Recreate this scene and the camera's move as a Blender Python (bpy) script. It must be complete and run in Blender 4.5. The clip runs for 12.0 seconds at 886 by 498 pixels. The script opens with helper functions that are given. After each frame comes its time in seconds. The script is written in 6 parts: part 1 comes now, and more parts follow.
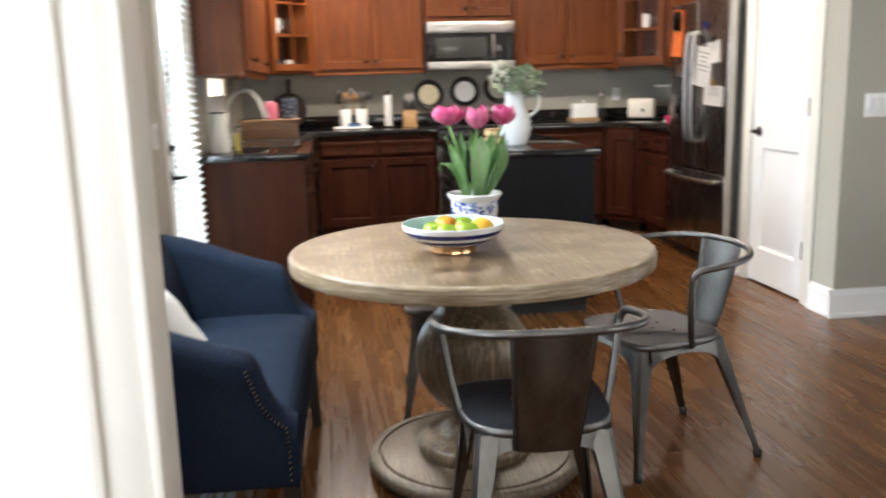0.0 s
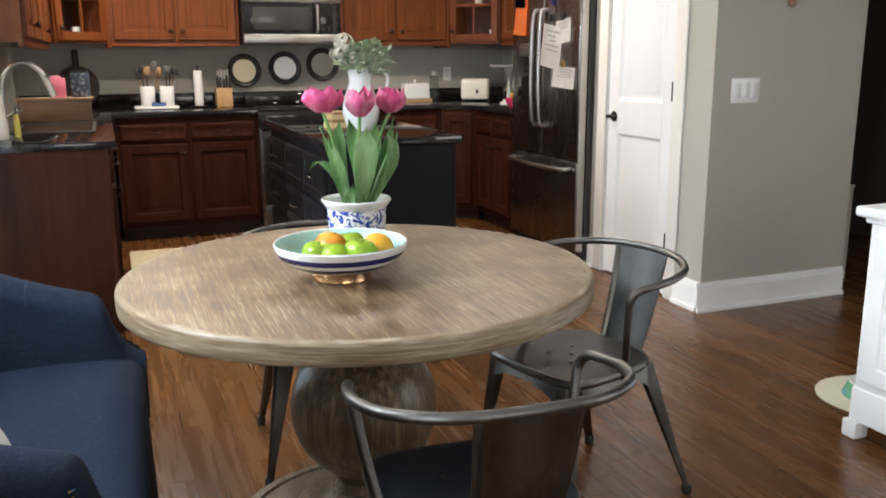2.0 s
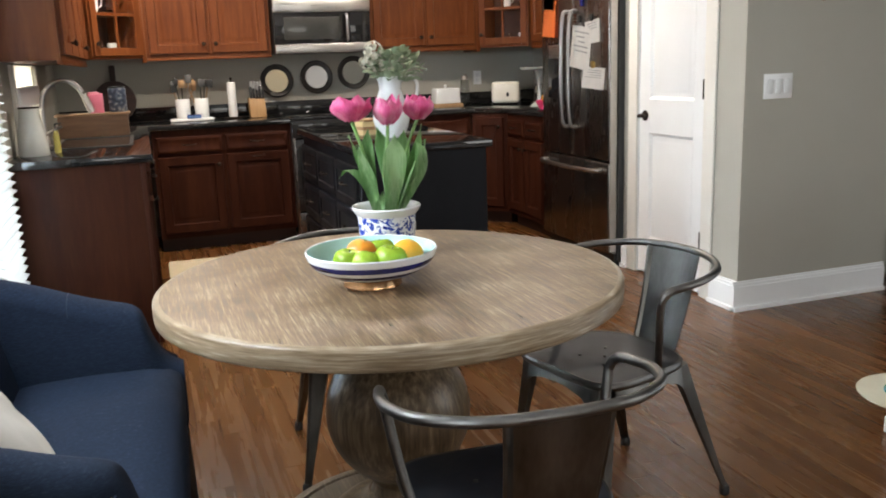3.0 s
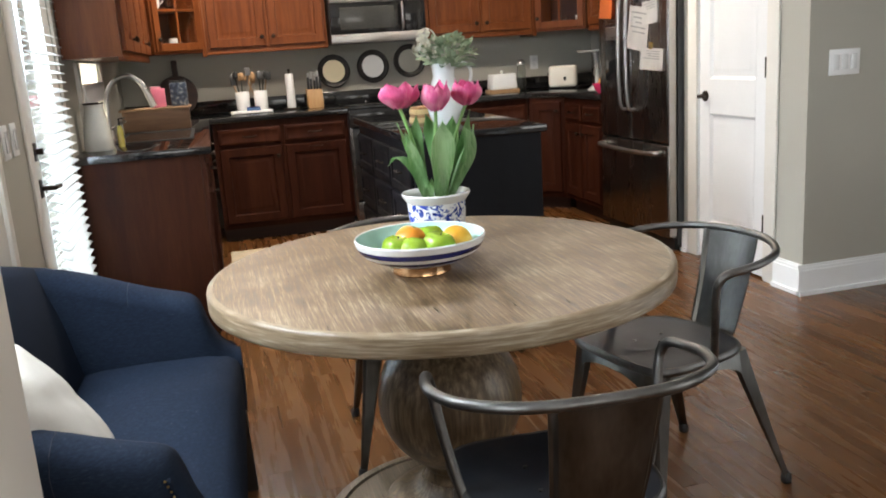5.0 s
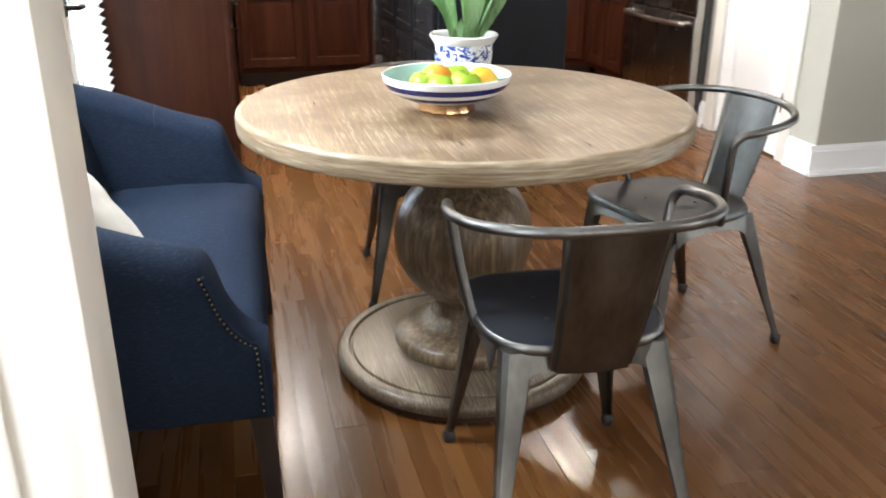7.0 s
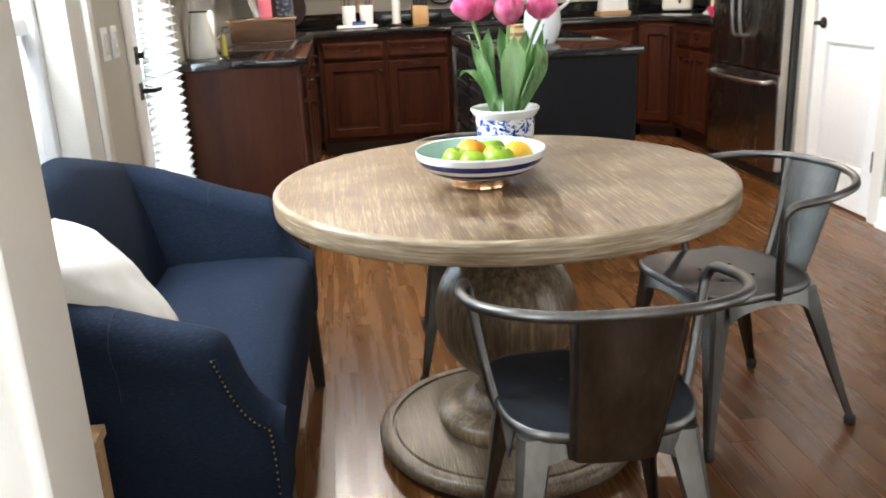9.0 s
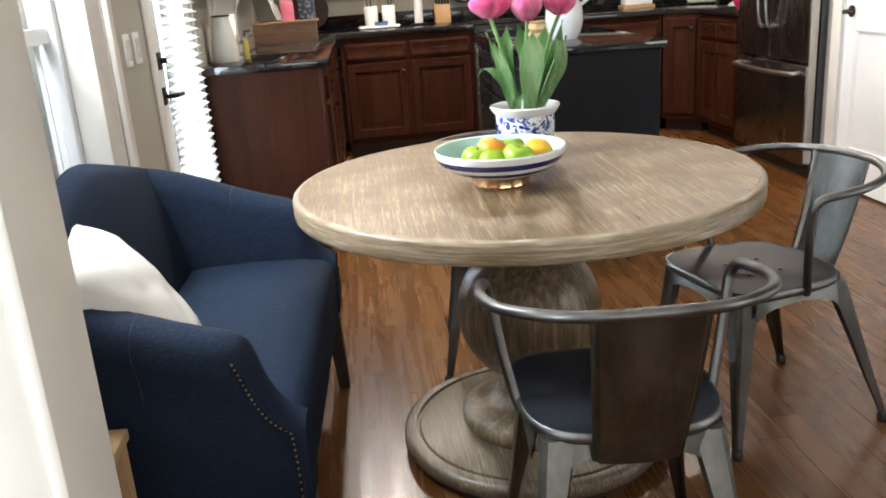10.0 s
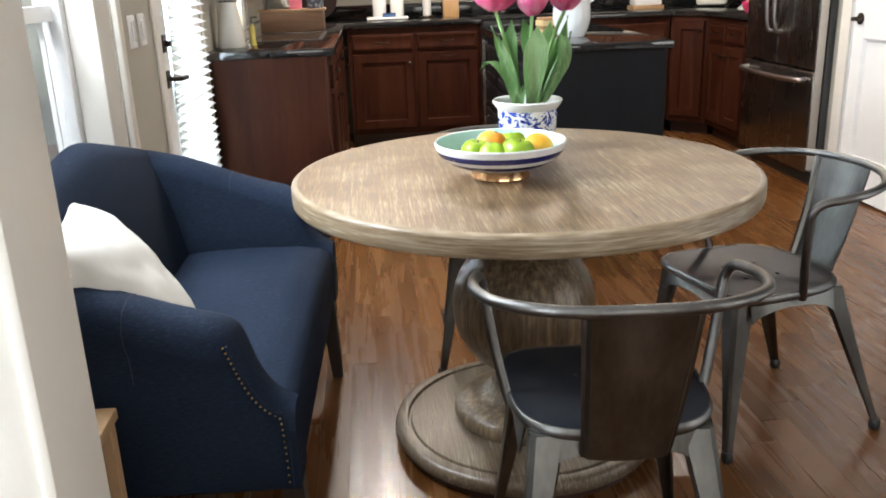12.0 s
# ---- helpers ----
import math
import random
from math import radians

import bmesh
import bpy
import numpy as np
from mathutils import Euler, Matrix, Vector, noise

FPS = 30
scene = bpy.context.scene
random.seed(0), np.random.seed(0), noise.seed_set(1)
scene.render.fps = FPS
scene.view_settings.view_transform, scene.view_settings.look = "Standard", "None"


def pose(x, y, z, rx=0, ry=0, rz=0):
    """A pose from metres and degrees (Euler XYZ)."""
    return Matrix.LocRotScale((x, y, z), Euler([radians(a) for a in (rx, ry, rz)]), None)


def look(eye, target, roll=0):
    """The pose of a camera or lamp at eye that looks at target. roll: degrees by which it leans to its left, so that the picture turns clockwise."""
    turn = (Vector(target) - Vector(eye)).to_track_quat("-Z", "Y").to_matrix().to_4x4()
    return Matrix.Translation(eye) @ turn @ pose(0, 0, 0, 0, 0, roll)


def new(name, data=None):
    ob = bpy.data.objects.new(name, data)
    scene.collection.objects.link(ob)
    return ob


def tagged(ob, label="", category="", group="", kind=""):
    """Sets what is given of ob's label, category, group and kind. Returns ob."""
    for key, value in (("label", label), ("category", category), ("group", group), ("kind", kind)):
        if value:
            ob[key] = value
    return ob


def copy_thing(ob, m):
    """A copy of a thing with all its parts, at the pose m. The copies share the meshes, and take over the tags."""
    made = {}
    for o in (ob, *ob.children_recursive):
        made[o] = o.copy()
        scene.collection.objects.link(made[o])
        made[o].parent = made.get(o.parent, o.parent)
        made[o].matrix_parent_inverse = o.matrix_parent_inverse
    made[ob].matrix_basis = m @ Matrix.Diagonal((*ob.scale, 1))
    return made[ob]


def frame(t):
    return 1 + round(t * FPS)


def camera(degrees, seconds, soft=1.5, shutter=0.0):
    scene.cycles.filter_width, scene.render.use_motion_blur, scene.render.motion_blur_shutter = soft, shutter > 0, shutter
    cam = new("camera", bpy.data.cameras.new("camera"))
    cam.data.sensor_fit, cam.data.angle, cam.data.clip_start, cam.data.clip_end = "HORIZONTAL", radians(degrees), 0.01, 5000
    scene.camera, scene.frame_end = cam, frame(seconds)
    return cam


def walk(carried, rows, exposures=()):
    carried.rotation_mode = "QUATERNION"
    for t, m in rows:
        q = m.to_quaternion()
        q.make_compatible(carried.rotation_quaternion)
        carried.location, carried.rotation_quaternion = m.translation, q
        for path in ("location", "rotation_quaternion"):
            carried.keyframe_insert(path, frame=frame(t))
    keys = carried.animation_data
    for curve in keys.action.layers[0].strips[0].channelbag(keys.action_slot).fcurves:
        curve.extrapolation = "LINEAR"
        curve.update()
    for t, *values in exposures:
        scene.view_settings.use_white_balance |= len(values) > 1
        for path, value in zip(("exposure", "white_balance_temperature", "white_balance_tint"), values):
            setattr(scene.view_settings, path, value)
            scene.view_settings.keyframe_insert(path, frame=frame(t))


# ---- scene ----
cam = camera(55.1, 12.0, soft=1.8, shutter=0.6)
PATH = [
    (0, (0.681, 0.24, 1.278), (0.939, 2.186, 0.895), -1.5),
    (0.2, (0.636, 0.351, 1.279), (1.013, 2.275, 0.884), -2.6),
    (0.5, (0.596, 0.466, 1.282), (1.118, 2.348, 0.852), -1.5),
    (0.7, (0.602, 0.562, 1.272), (1.089, 2.459, 0.863), -1.3),
    (1, (0.627, 0.701, 1.28), (1.059, 2.616, 0.896), -1.0),
    (1.2, (0.627, 0.774, 1.283), (1.069, 2.688, 0.903), -1.1),
    (1.5, (0.604, 0.847, 1.278), (1.205, 2.699, 0.826), -1.0),
    (1.7, (0.583, 0.88, 1.272), (1.25, 2.708, 0.81), -0.3),
    (2, (0.562, 0.885, 1.28), (1.271, 2.703, 0.839), -0.3),
    (2.5, (0.565, 0.875, 1.286), (1.248, 2.706, 0.863), -1.2),
    (3, (0.572, 0.866, 1.287), (1.202, 2.714, 0.856), -2.1),
    (3.2, (0.577, 0.866, 1.286), (1.188, 2.719, 0.846), -1.9),
    (4.8, (0.603, 0.861, 1.28), (1.1, 2.747, 0.839), -3.7),
    (5, (0.605, 0.861, 1.28), (1.092, 2.747, 0.828), -3.8),
    (5.5, (0.598, 0.865, 1.276), (1.091, 2.741, 0.789), -2.8),
    (6, (0.598, 0.861, 1.269), (1.074, 2.72, 0.707), -1.8),
    (6.2, (0.598, 0.868, 1.258), (1.054, 2.72, 0.651), -0.6),
    (6.5, (0.603, 0.845, 1.233), (0.952, 2.685, 0.533), 0.6),
    (6.7, (0.59, 0.832, 1.225), (0.953, 2.654, 0.485), 0.7),
    (7, (0.545, 0.792, 1.225), (0.991, 2.594, 0.482), 0.2),
    (7.5, (0.506, 0.752, 1.245), (0.996, 2.586, 0.615), -0.7),
    (7.7, (0.516, 0.755, 1.248), (1.005, 2.603, 0.66), -1.2),
    (9.3, (0.745, 0.807, 1.249), (0.916, 2.705, 0.641), -3.2),
    (9.5, (0.746, 0.808, 1.249), (0.906, 2.707, 0.641), -3.7),
    (10, (0.745, 0.812, 1.248), (0.893, 2.712, 0.642), -4.1),
    (10.5, (0.745, 0.811, 1.246), (0.898, 2.706, 0.624), -2.9),
    (11, (0.748, 0.811, 1.245), (0.91, 2.706, 0.627), -2.8),
    (11.5, (0.754, 0.816, 1.242), (0.919, 2.715, 0.635), -2.2),
    (12, (0.756, 0.811, 1.239), (0.9, 2.708, 0.622), -2.1),
]
EXPOSURES = [(0.0, -0.08), (0.7, -0.2), (1.5, -0.35), (3.0, -0.43), (5.5, -0.37), (6.0, -0.15), (6.5, 0.24), (7.0, 0.32), (7.5, 0.25), (9.5, 0.0), (12.0, -0.05)]
walk(cam, [(t, look(eye, target, roll)) for t, eye, target, roll in PATH], EXPOSURES)

# ---- world, sun and window light ----
world = bpy.data.worlds.new("world")
scene.world = world
world.use_nodes = True
wn = world.node_tree.nodes
sky = wn.new("ShaderNodeTexSky")
sky.sky_type, sky.sun_disc = "NISHITA", False
sky.sun_elevation, sky.sun_rotation = radians(48), radians(-100)
world.node_tree.links.new(sky.outputs[0], wn["Background"].inputs[0])
wn["Background"].inputs[1].default_value = 0.12

sun = new("sun", bpy.data.lights.new("sun", "SUN"))
sun.data.energy, sun.data.angle, sun.data.color = 3.0, radians(0.5), (1.0, 0.95, 0.86)
sun.matrix_world = look((-6, 8.5, 10), (0, 4, 0))


def window_light(name, eye, target, w, h, power, color=(0.84, 0.93, 1.0)):
    """An area lamp in a window's opening."""
    ob = new(name, bpy.data.lights.new(name, "AREA"))
    ob.data.shape, ob.data.size, ob.data.size_y = "RECTANGLE", w, h
    ob.data.energy, ob.data.color = power, color
    ob.matrix_world = look(eye, target)
    return ob


window_light("light_window_1", (-0.16, 3.0, 1.78), (3, 3.0, 0.6), 1.1, 0.55, 94)
window_light("light_door_1", (-0.16, 4.65, 1.15), (3, 4.65, 1.0), 0.6, 1.7, 70, (0.74, 0.88, 1.0))
window_light("light_window_5", (-0.17, 6.05, 1.18), (3, 6.05, 1.1), 0.8, 0.26, 22, (1.0, 0.97, 0.9))
window_light("light_window_2", (-1.93, 0.2, 1.5), (3, 0.2, 1.3), 1.7, 1.7, 168)
CEILING_LAMPS = ((0.66, 6.6, 70), (1.75, 5.75, 36), (2.75, 5.75, 42))
for lx, ly, power in CEILING_LAMPS:
    window_light("ceiling_lamp", (lx, ly, 2.69), (lx, ly, 0), 0.12, 0.12, power, (1.0, 0.89, 0.76))
window_light("light_window_4", (5.66, 0.2, 1.5), (0, 0.6, 1.2), 1.9, 1.7, 52, (1.0, 0.97, 0.92))
window_light("light_window_3", (1.4, -3.4, 1.5), (1.4, 3, 1.1), 2.6, 1.7, 62, (1.0, 0.96, 0.9))

# ---- mesh helpers ----
def thing(name, x=0, y=0, z=0, rz=0, label="", category="", group="", kind=""):
    ob = new(name)
    ob.empty_display_size = 0.1
    ob.matrix_world = pose(x, y, z, 0, 0, rz)
    return tagged(ob, label, category, group, kind)


def finish(bm, mat, name, smooth=40):
    bmesh.ops.recalc_face_normals(bm, faces=bm.faces)
    me = bpy.data.meshes.new(name)
    bm.to_mesh(me)
    bm.free()
    if smooth:
        me.polygons.foreach_set("use_smooth", [True] * len(me.polygons))
        me.set_sharp_from_angle(angle=radians(smooth))
    me.materials.append(mat)
    return me


def part(name, bm, mat, parent=None, label="", smooth=40, kind=""):
    ob = new(name, finish(bm, mat, name, smooth))
    ob.parent = parent
    return tagged(ob, label, kind=kind)


def solo(name, bm, mat, label, category, group="", kind="", smooth=40):
    """A thing of one mesh, with its origin at its foot."""
    xs = [v.co for v in bm.verts]
    c = Vector(((min(v.x for v in xs) + max(v.x for v in xs)) / 2, (min(v.y for v in xs) + max(v.y for v in xs)) / 2, min(v.z for v in xs)))
    bmesh.ops.translate(bm, verts=bm.verts, vec=-c)
    ob = new(name, finish(bm, mat, name, smooth))
    ob.location = c
    return tagged(ob, label, category, group, kind)


def box(x0, x1, y0, y1, z0, z1, bevel=0.0, seg=2, bm=None, turn=None):
    one = bmesh.new()
    bmesh.ops.create_cube(one, size=1)
    for v in one.verts:
        v.co = Vector(((x0 + x1) / 2 + v.co.x * (x1 - x0), (y0 + y1) / 2 + v.co.y * (y1 - y0), (z0 + z1) / 2 + v.co.z * (z1 - z0)))
    if bevel:
        bmesh.ops.bevel(one, geom=one.edges, offset=bevel, segments=seg, profile=0.5, affect="EDGES")
    if turn:
        bmesh.ops.transform(one, matrix=turn, verts=one.verts)
    return join(bm, one)


def join(bm, one):
    if bm is None:
        return one
    me = bpy.data.meshes.new("tmp")
    one.to_mesh(me)
    one.free()
    bm.from_mesh(me)
    bpy.data.meshes.remove(me)
    return bm


def lathe(profile, seg=40, cx=0, cy=0, bm=None, wobble=None):
    """Turn a profile of (radius, height) round the upright axis."""
    bm = bm or bmesh.new()
    rows = []
    for r, z in profile:
        if r < 1e-5:
            rows.append([bm.verts.new((cx, cy, z))])
        else:
            ring = []
            for i in range(seg):
                a = 2 * math.pi * i / seg
                rr = r * (wobble(a, z) if wobble else 1)
                ring.append(bm.verts.new((cx + rr * math.cos(a), cy + rr * math.sin(a), z)))
            rows.append(ring)
    for a, b in zip(rows, rows[1:]):
        for i in range(seg):
            j = (i + 1) % seg
            if len(a) == 1 and len(b) == 1:
                continue
            if len(a) == 1:
                bm.faces.new((a[0], b[i], b[j]))
            elif len(b) == 1:
                bm.faces.new((a[i], a[j], b[0]))
            else:
                bm.faces.new((a[i], a[j], b[j], b[i]))
    return bm


def spline(points, n=8):
    """A smooth line through points (Catmull-Rom)."""
    p = [Vector(q) for q in points]
    p = [2 * p[0] - p[1]] + p + [2 * p[-1] - p[-2]]
    out = []
    for i in range(1, len(p) - 2):
        for k in range(n):
            t = k / n
            a, b, c, d = p[i - 1:i + 3]
            out.append(0.5 * (2 * b + (c - a) * t + (2 * a - 5 * b + 4 * c - d) * t * t + (3 * b - a - 3 * c + d) * t ** 3))
    return out + [p[-2]]


def tube(points, r, seg=10, bm=None, taper=None):
    bm = bm or bmesh.new()
    pts = [Vector(p) for p in points]
    rings, up = [], None
    for i, p in enumerate(pts):
        d = (pts[min(i + 1, len(pts) - 1)] - pts[max(i - 1, 0)]).normalized()
        if up is None:
            up = d.orthogonal().normalized()
        up = (up - d * up.dot(d)).normalized()
        side = d.cross(up)
        rr = r * (taper(i / (len(pts) - 1)) if taper else 1)
        rings.append([bm.verts.new(p + rr * (math.cos(2 * math.pi * k / seg) * up + math.sin(2 * math.pi * k / seg) * side)) for k in range(seg)])
    for a, b in zip(rings, rings[1:]):
        for k in range(seg):
            bm.faces.new((a[k], a[(k + 1) % seg], b[(k + 1) % seg], b[k]))
    bm.faces.new(rings[0][::-1])
    bm.faces.new(rings[-1])
    return bm


def loft(sections, closed=True, caps=True, bm=None):
    """Skin over sections, each a list of points of one length."""
    bm = bm or bmesh.new()
    rows = [[bm.verts.new(p) for p in s] for s in sections]
    n = len(rows[0])
    for a, b in zip(rows, rows[1:]):
        for k in range(n if closed else n - 1):
            bm.faces.new((a[k], a[(k + 1) % n], b[(k + 1) % n], b[k]))
    if caps and closed:
        bm.faces.new(rows[0][::-1])
        bm.faces.new(rows[-1])
    return bm


def ball(c, r, seg=16, rings=10, squash=(1, 1, 1), bm=None):
    one = bmesh.new()
    bmesh.ops.create_uvsphere(one, u_segments=seg, v_segments=rings, radius=r)
    for v in one.verts:
        v.co = Vector(c) + Vector((v.co.x * squash[0], v.co.y * squash[1], v.co.z * squash[2]))
    return join(bm, one)


def panel(w, h, rings, x0=0, z0=0, back=0.0):
    """A board in the x-z plane that faces -y; rings of (inset, proud) step over its face from the rim inwards."""
    bm = bmesh.new()
    rows = []
    for inset, proud in [(0, back)] + rings:
        rows.append([bm.verts.new((x0 + x, -proud, z0 + z)) for x, z in ((inset, inset), (w - inset, inset), (w - inset, h - inset), (inset, h - inset))])
    for a, b in zip(rows, rows[1:]):
        for k in range(4):
            bm.faces.new((a[k], a[(k + 1) % 4], b[(k + 1) % 4], b[k]))
    bm.faces.new(rows[-1])
    bm.faces.new(rows[0][::-1])
    return bm


def grid(nu, nv, fn, bm=None, wrap=False):
    bm = bm or bmesh.new()
    v = [[bm.verts.new(fn(i / (nu - 1 if not wrap else nu), j / (nv - 1))) for j in range(nv)] for i in range(nu)]
    for i in range(nu if wrap else nu - 1):
        for j in range(nv - 1):
            bm.faces.new((v[i][j], v[(i + 1) % nu][j], v[(i + 1) % nu][j + 1], v[i][j + 1]))
    return bm


# ---- materials ----
def surface(name, stops, scale=6.0, stretch=(1, 1, 1), rough=(0.4, 0.6), metal=0.0, bump=0.0, fine=60.0, coat=0.0, detail=6.0, rand=0.0, spec=0.5, warp=0.0, sheen=0.0, fine_mix=0.25, island=False, patch=None):
    """Colour over two scales of noise; stops are (place, colour). rand shifts the pattern from object to object."""
    m = bpy.data.materials.new(name)
    m.use_nodes = True
    n, l = m.node_tree.nodes, m.node_tree.links
    b = n["Principled BSDF"]
    co = n.new("ShaderNodeTexCoord")
    mp = n.new("ShaderNodeMapping")
    mp.inputs["Scale"].default_value = stretch
    l.new(co.outputs["Object"], mp.inputs["Vector"])
    vec = mp.outputs[0]
    if rand:
        info = n.new("ShaderNodeNewGeometry" if island else "ShaderNodeObjectInfo")
        rnd_out = info.outputs["Random Per Island" if island else "Random"]
        add = n.new("ShaderNodeVectorMath")
        add.operation = "MULTIPLY_ADD"
        l.new(rnd_out, add.inputs[0])
        add.inputs[1].default_value = (37.0, 53.0, 71.0)
        l.new(mp.outputs[0], add.inputs[2])
        vec = add.outputs[0]
    big, small = n.new("ShaderNodeTexNoise"), n.new("ShaderNodeTexNoise")
    big.inputs["Scale"].default_value, big.inputs["Detail"].default_value, big.inputs["Distortion"].default_value = scale, detail, warp
    small.inputs["Scale"].default_value, small.inputs["Detail"].default_value = fine, 4
    l.new(vec, big.inputs["Vector"])
    l.new(vec, small.inputs["Vector"])
    mix = n.new("ShaderNodeMix")
    mix.inputs[0].default_value = fine_mix
    l.new(big.outputs[0], mix.inputs[2])
    l.new(small.outputs[0], mix.inputs[3])
    val = mix.outputs[0]
    if patch:
        blot, blend = n.new("ShaderNodeTexNoise"), n.new("ShaderNodeMix")
        blot.inputs["Scale"].default_value, blot.inputs["Detail"].default_value = patch[0], 3
        shift = n.new("ShaderNodeVectorMath")
        shift.operation = "MULTIPLY_ADD"
        l.new(co.outputs["Object"], shift.inputs[0])
        shift.inputs[1].default_value = (1, patch[2], 1)
        if rand:
            add2 = n.new("ShaderNodeVectorMath")
            add2.operation = "SCALE"
            l.new(rnd_out, add2.inputs[0])
            add2.inputs["Scale"].default_value = 41.0
            l.new(add2.outputs[0], shift.inputs[2])
        l.new(shift.outputs[0], blot.inputs["Vector"])
        blend.inputs[0].default_value = patch[1]
        l.new(val, blend.inputs[2])
        l.new(blot.outputs[0], blend.inputs[3])
        val = blend.outputs[0]
    if rand:
        ad = n.new("ShaderNodeMath")
        ad.operation = "MULTIPLY_ADD"
        sub = n.new("ShaderNodeMath")
        sub.operation = "SUBTRACT"
        l.new(rnd_out, sub.inputs[0])
        sub.inputs[1].default_value = 0.5
        l.new(sub.outputs[0], ad.inputs[0])
        ad.inputs[1].default_value = rand
        l.new(val, ad.inputs[2])
        val = ad.outputs[0]
    ramp = n.new("ShaderNodeValToRGB")
    els = ramp.color_ramp.elements
    while len(els) < len(stops):
        els.new(0.5)
    for e, (p, c) in zip(els, stops):
        e.position, e.color = p, (*c, 1)
    l.new(val, ramp.inputs[0])
    l.new(ramp.outputs[0], b.inputs["Base Color"])
    rr = n.new("ShaderNodeMapRange")
    rr.inputs["From Min"].default_value, rr.inputs["From Max"].default_value = 0.3, 0.7
    rr.inputs["To Min"].default_value, rr.inputs["To Max"].default_value = rough
    l.new(mix.outputs[0], rr.inputs["Value"])
    l.new(rr.outputs[0], b.inputs["Roughness"])
    b.inputs["Metallic"].default_value = metal
    b.inputs["Coat Weight"].default_value = coat
    b.inputs["Coat Roughness"].default_value = 0.15
    b.inputs["Specular IOR Level"].default_value = spec
    b.inputs["Sheen Weight"].default_value = sheen
    if bump:
        bp = n.new("ShaderNodeBump")
        bp.inputs["Strength"].default_value, bp.inputs["Distance"].default_value = bump, 0.004
        l.new(mix.outputs[0], bp.inputs["Height"])
        l.new(bp.outputs[0], b.inputs["Normal"])
    return m


def two(a, b):
    return [(0.3, a), (0.7, b)]


WALL = surface("wall_paint", two((0.385, 0.367, 0.315), (0.41, 0.392, 0.338)), 3, rough=(0.55, 0.7), bump=0.05, fine=180)
WHITE = surface("white_paint", two((0.80, 0.80, 0.80), (0.86, 0.86, 0.86)), 4, rough=(0.3, 0.42), bump=0.02, fine=120)
CREAM = surface("cream_trim_paint", two((0.74, 0.71, 0.65), (0.8, 0.77, 0.71)), 4, rough=(0.32, 0.45), bump=0.02, fine=120)
CEIL = surface("ceiling_paint", two((0.78, 0.77, 0.75), (0.82, 0.81, 0.79)), 5, rough=(0.7, 0.8), bump=0.08, fine=200)
CHERRY = surface("cherry_wood", [(0.34, (0.094, 0.0245, 0.0075)), (0.5, (0.138, 0.039, 0.0108)), (0.66, (0.186, 0.058, 0.0165))], 3.0, (9, 9, 0.8), (0.34, 0.48), fine=22, coat=0.0, spec=0.22, rand=0.1, warp=0.8, patch=(2.5, 0.35, 1))
CHERRY_H = surface("cherry_wood_rails", [(0.34, (0.094, 0.0245, 0.0075)), (0.5, (0.138, 0.039, 0.0108)), (0.66, (0.186, 0.058, 0.0165))], 3.0, (0.8, 9, 9), (0.34, 0.48), fine=22, coat=0.0, spec=0.22, rand=0.1, warp=0.8, patch=(2.5, 0.35, 1))
# cherry of the base units, darkened for the dimmer light low down
SHADED_CHERRY = surface("shaded_cherry_wood", [(0.32, (0.023, 0.006, 0.003)), (0.5, (0.036, 0.0098, 0.0046)), (0.68, (0.056, 0.0165, 0.0074))], 2.0, (6, 6, 0.6), (0.46, 0.6), fine=20, warp=0.5, spec=0.1, rand=0.08)
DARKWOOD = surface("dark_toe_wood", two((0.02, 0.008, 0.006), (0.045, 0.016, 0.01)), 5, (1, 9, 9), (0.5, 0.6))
GRANITE = surface("black_granite", [(0.4, (0.006, 0.006, 0.007)), (0.6, (0.016, 0.015, 0.015)), (0.72, (0.1, 0.09, 0.08))], 60, rough=(0.03, 0.08), fine=240, spec=0.6)
ISLANDPAINT = surface("black_cabinet_paint", two((0.004, 0.004, 0.005), (0.008, 0.008, 0.01)), 6, (1, 1, 0.3), (0.4, 0.55), fine=60, spec=0.14)
STEEL = surface("brushed_steel", two((0.42, 0.40, 0.38), (0.56, 0.54, 0.52)), 4, (1, 1, 30), (0.24, 0.36), 1.0, fine=40)
DARKSTEEL = surface("dark_fridge_steel", two((0.235, 0.222, 0.212), (0.262, 0.248, 0.236)), 2, (3, 3, 0.5), (0.26, 0.285), 1.0, fine=30)
SATIN = surface("satin_steel", two((0.42, 0.41, 0.4), (0.52, 0.51, 0.5)), 6, rough=(0.26, 0.34), metal=1.0)
BLACKGLASS = surface("black_glass", two((0.01, 0.01, 0.011), (0.014, 0.014, 0.015)), 3, rough=(0.05, 0.1))
BLACK = surface("black_plastic", two((0.012, 0.012, 0.012), (0.022, 0.022, 0.022)), 20, rough=(0.4, 0.5))
BRONZE = surface("oil_rubbed_bronze", two((0.02, 0.015, 0.012), (0.05, 0.035, 0.026)), 30, rough=(0.35, 0.5), metal=0.8)
GUNMETAL = surface("raw_gunmetal_sheet", [(0.36, (0.075, 0.073, 0.068)), (0.5, (0.125, 0.122, 0.114)), (0.64, (0.185, 0.18, 0.17))], 4, (3, 3, 0.8), (0.28, 0.44), 1.0, fine=30, bump=0.04, fine_mix=0.3, patch=(7, 0.4, 1))
# seat steel with its blue-black reflections put into the base colour
DARKSEAT = surface("worn_seat_dark_reflection", [(0.36, (0.013, 0.016, 0.023)), (0.5, (0.02, 0.024, 0.033)), (0.66, (0.045, 0.047, 0.052))], 5, rough=(0.26, 0.4), metal=0.25, fine=40, bump=0.04, patch=(9, 0.3, 1))
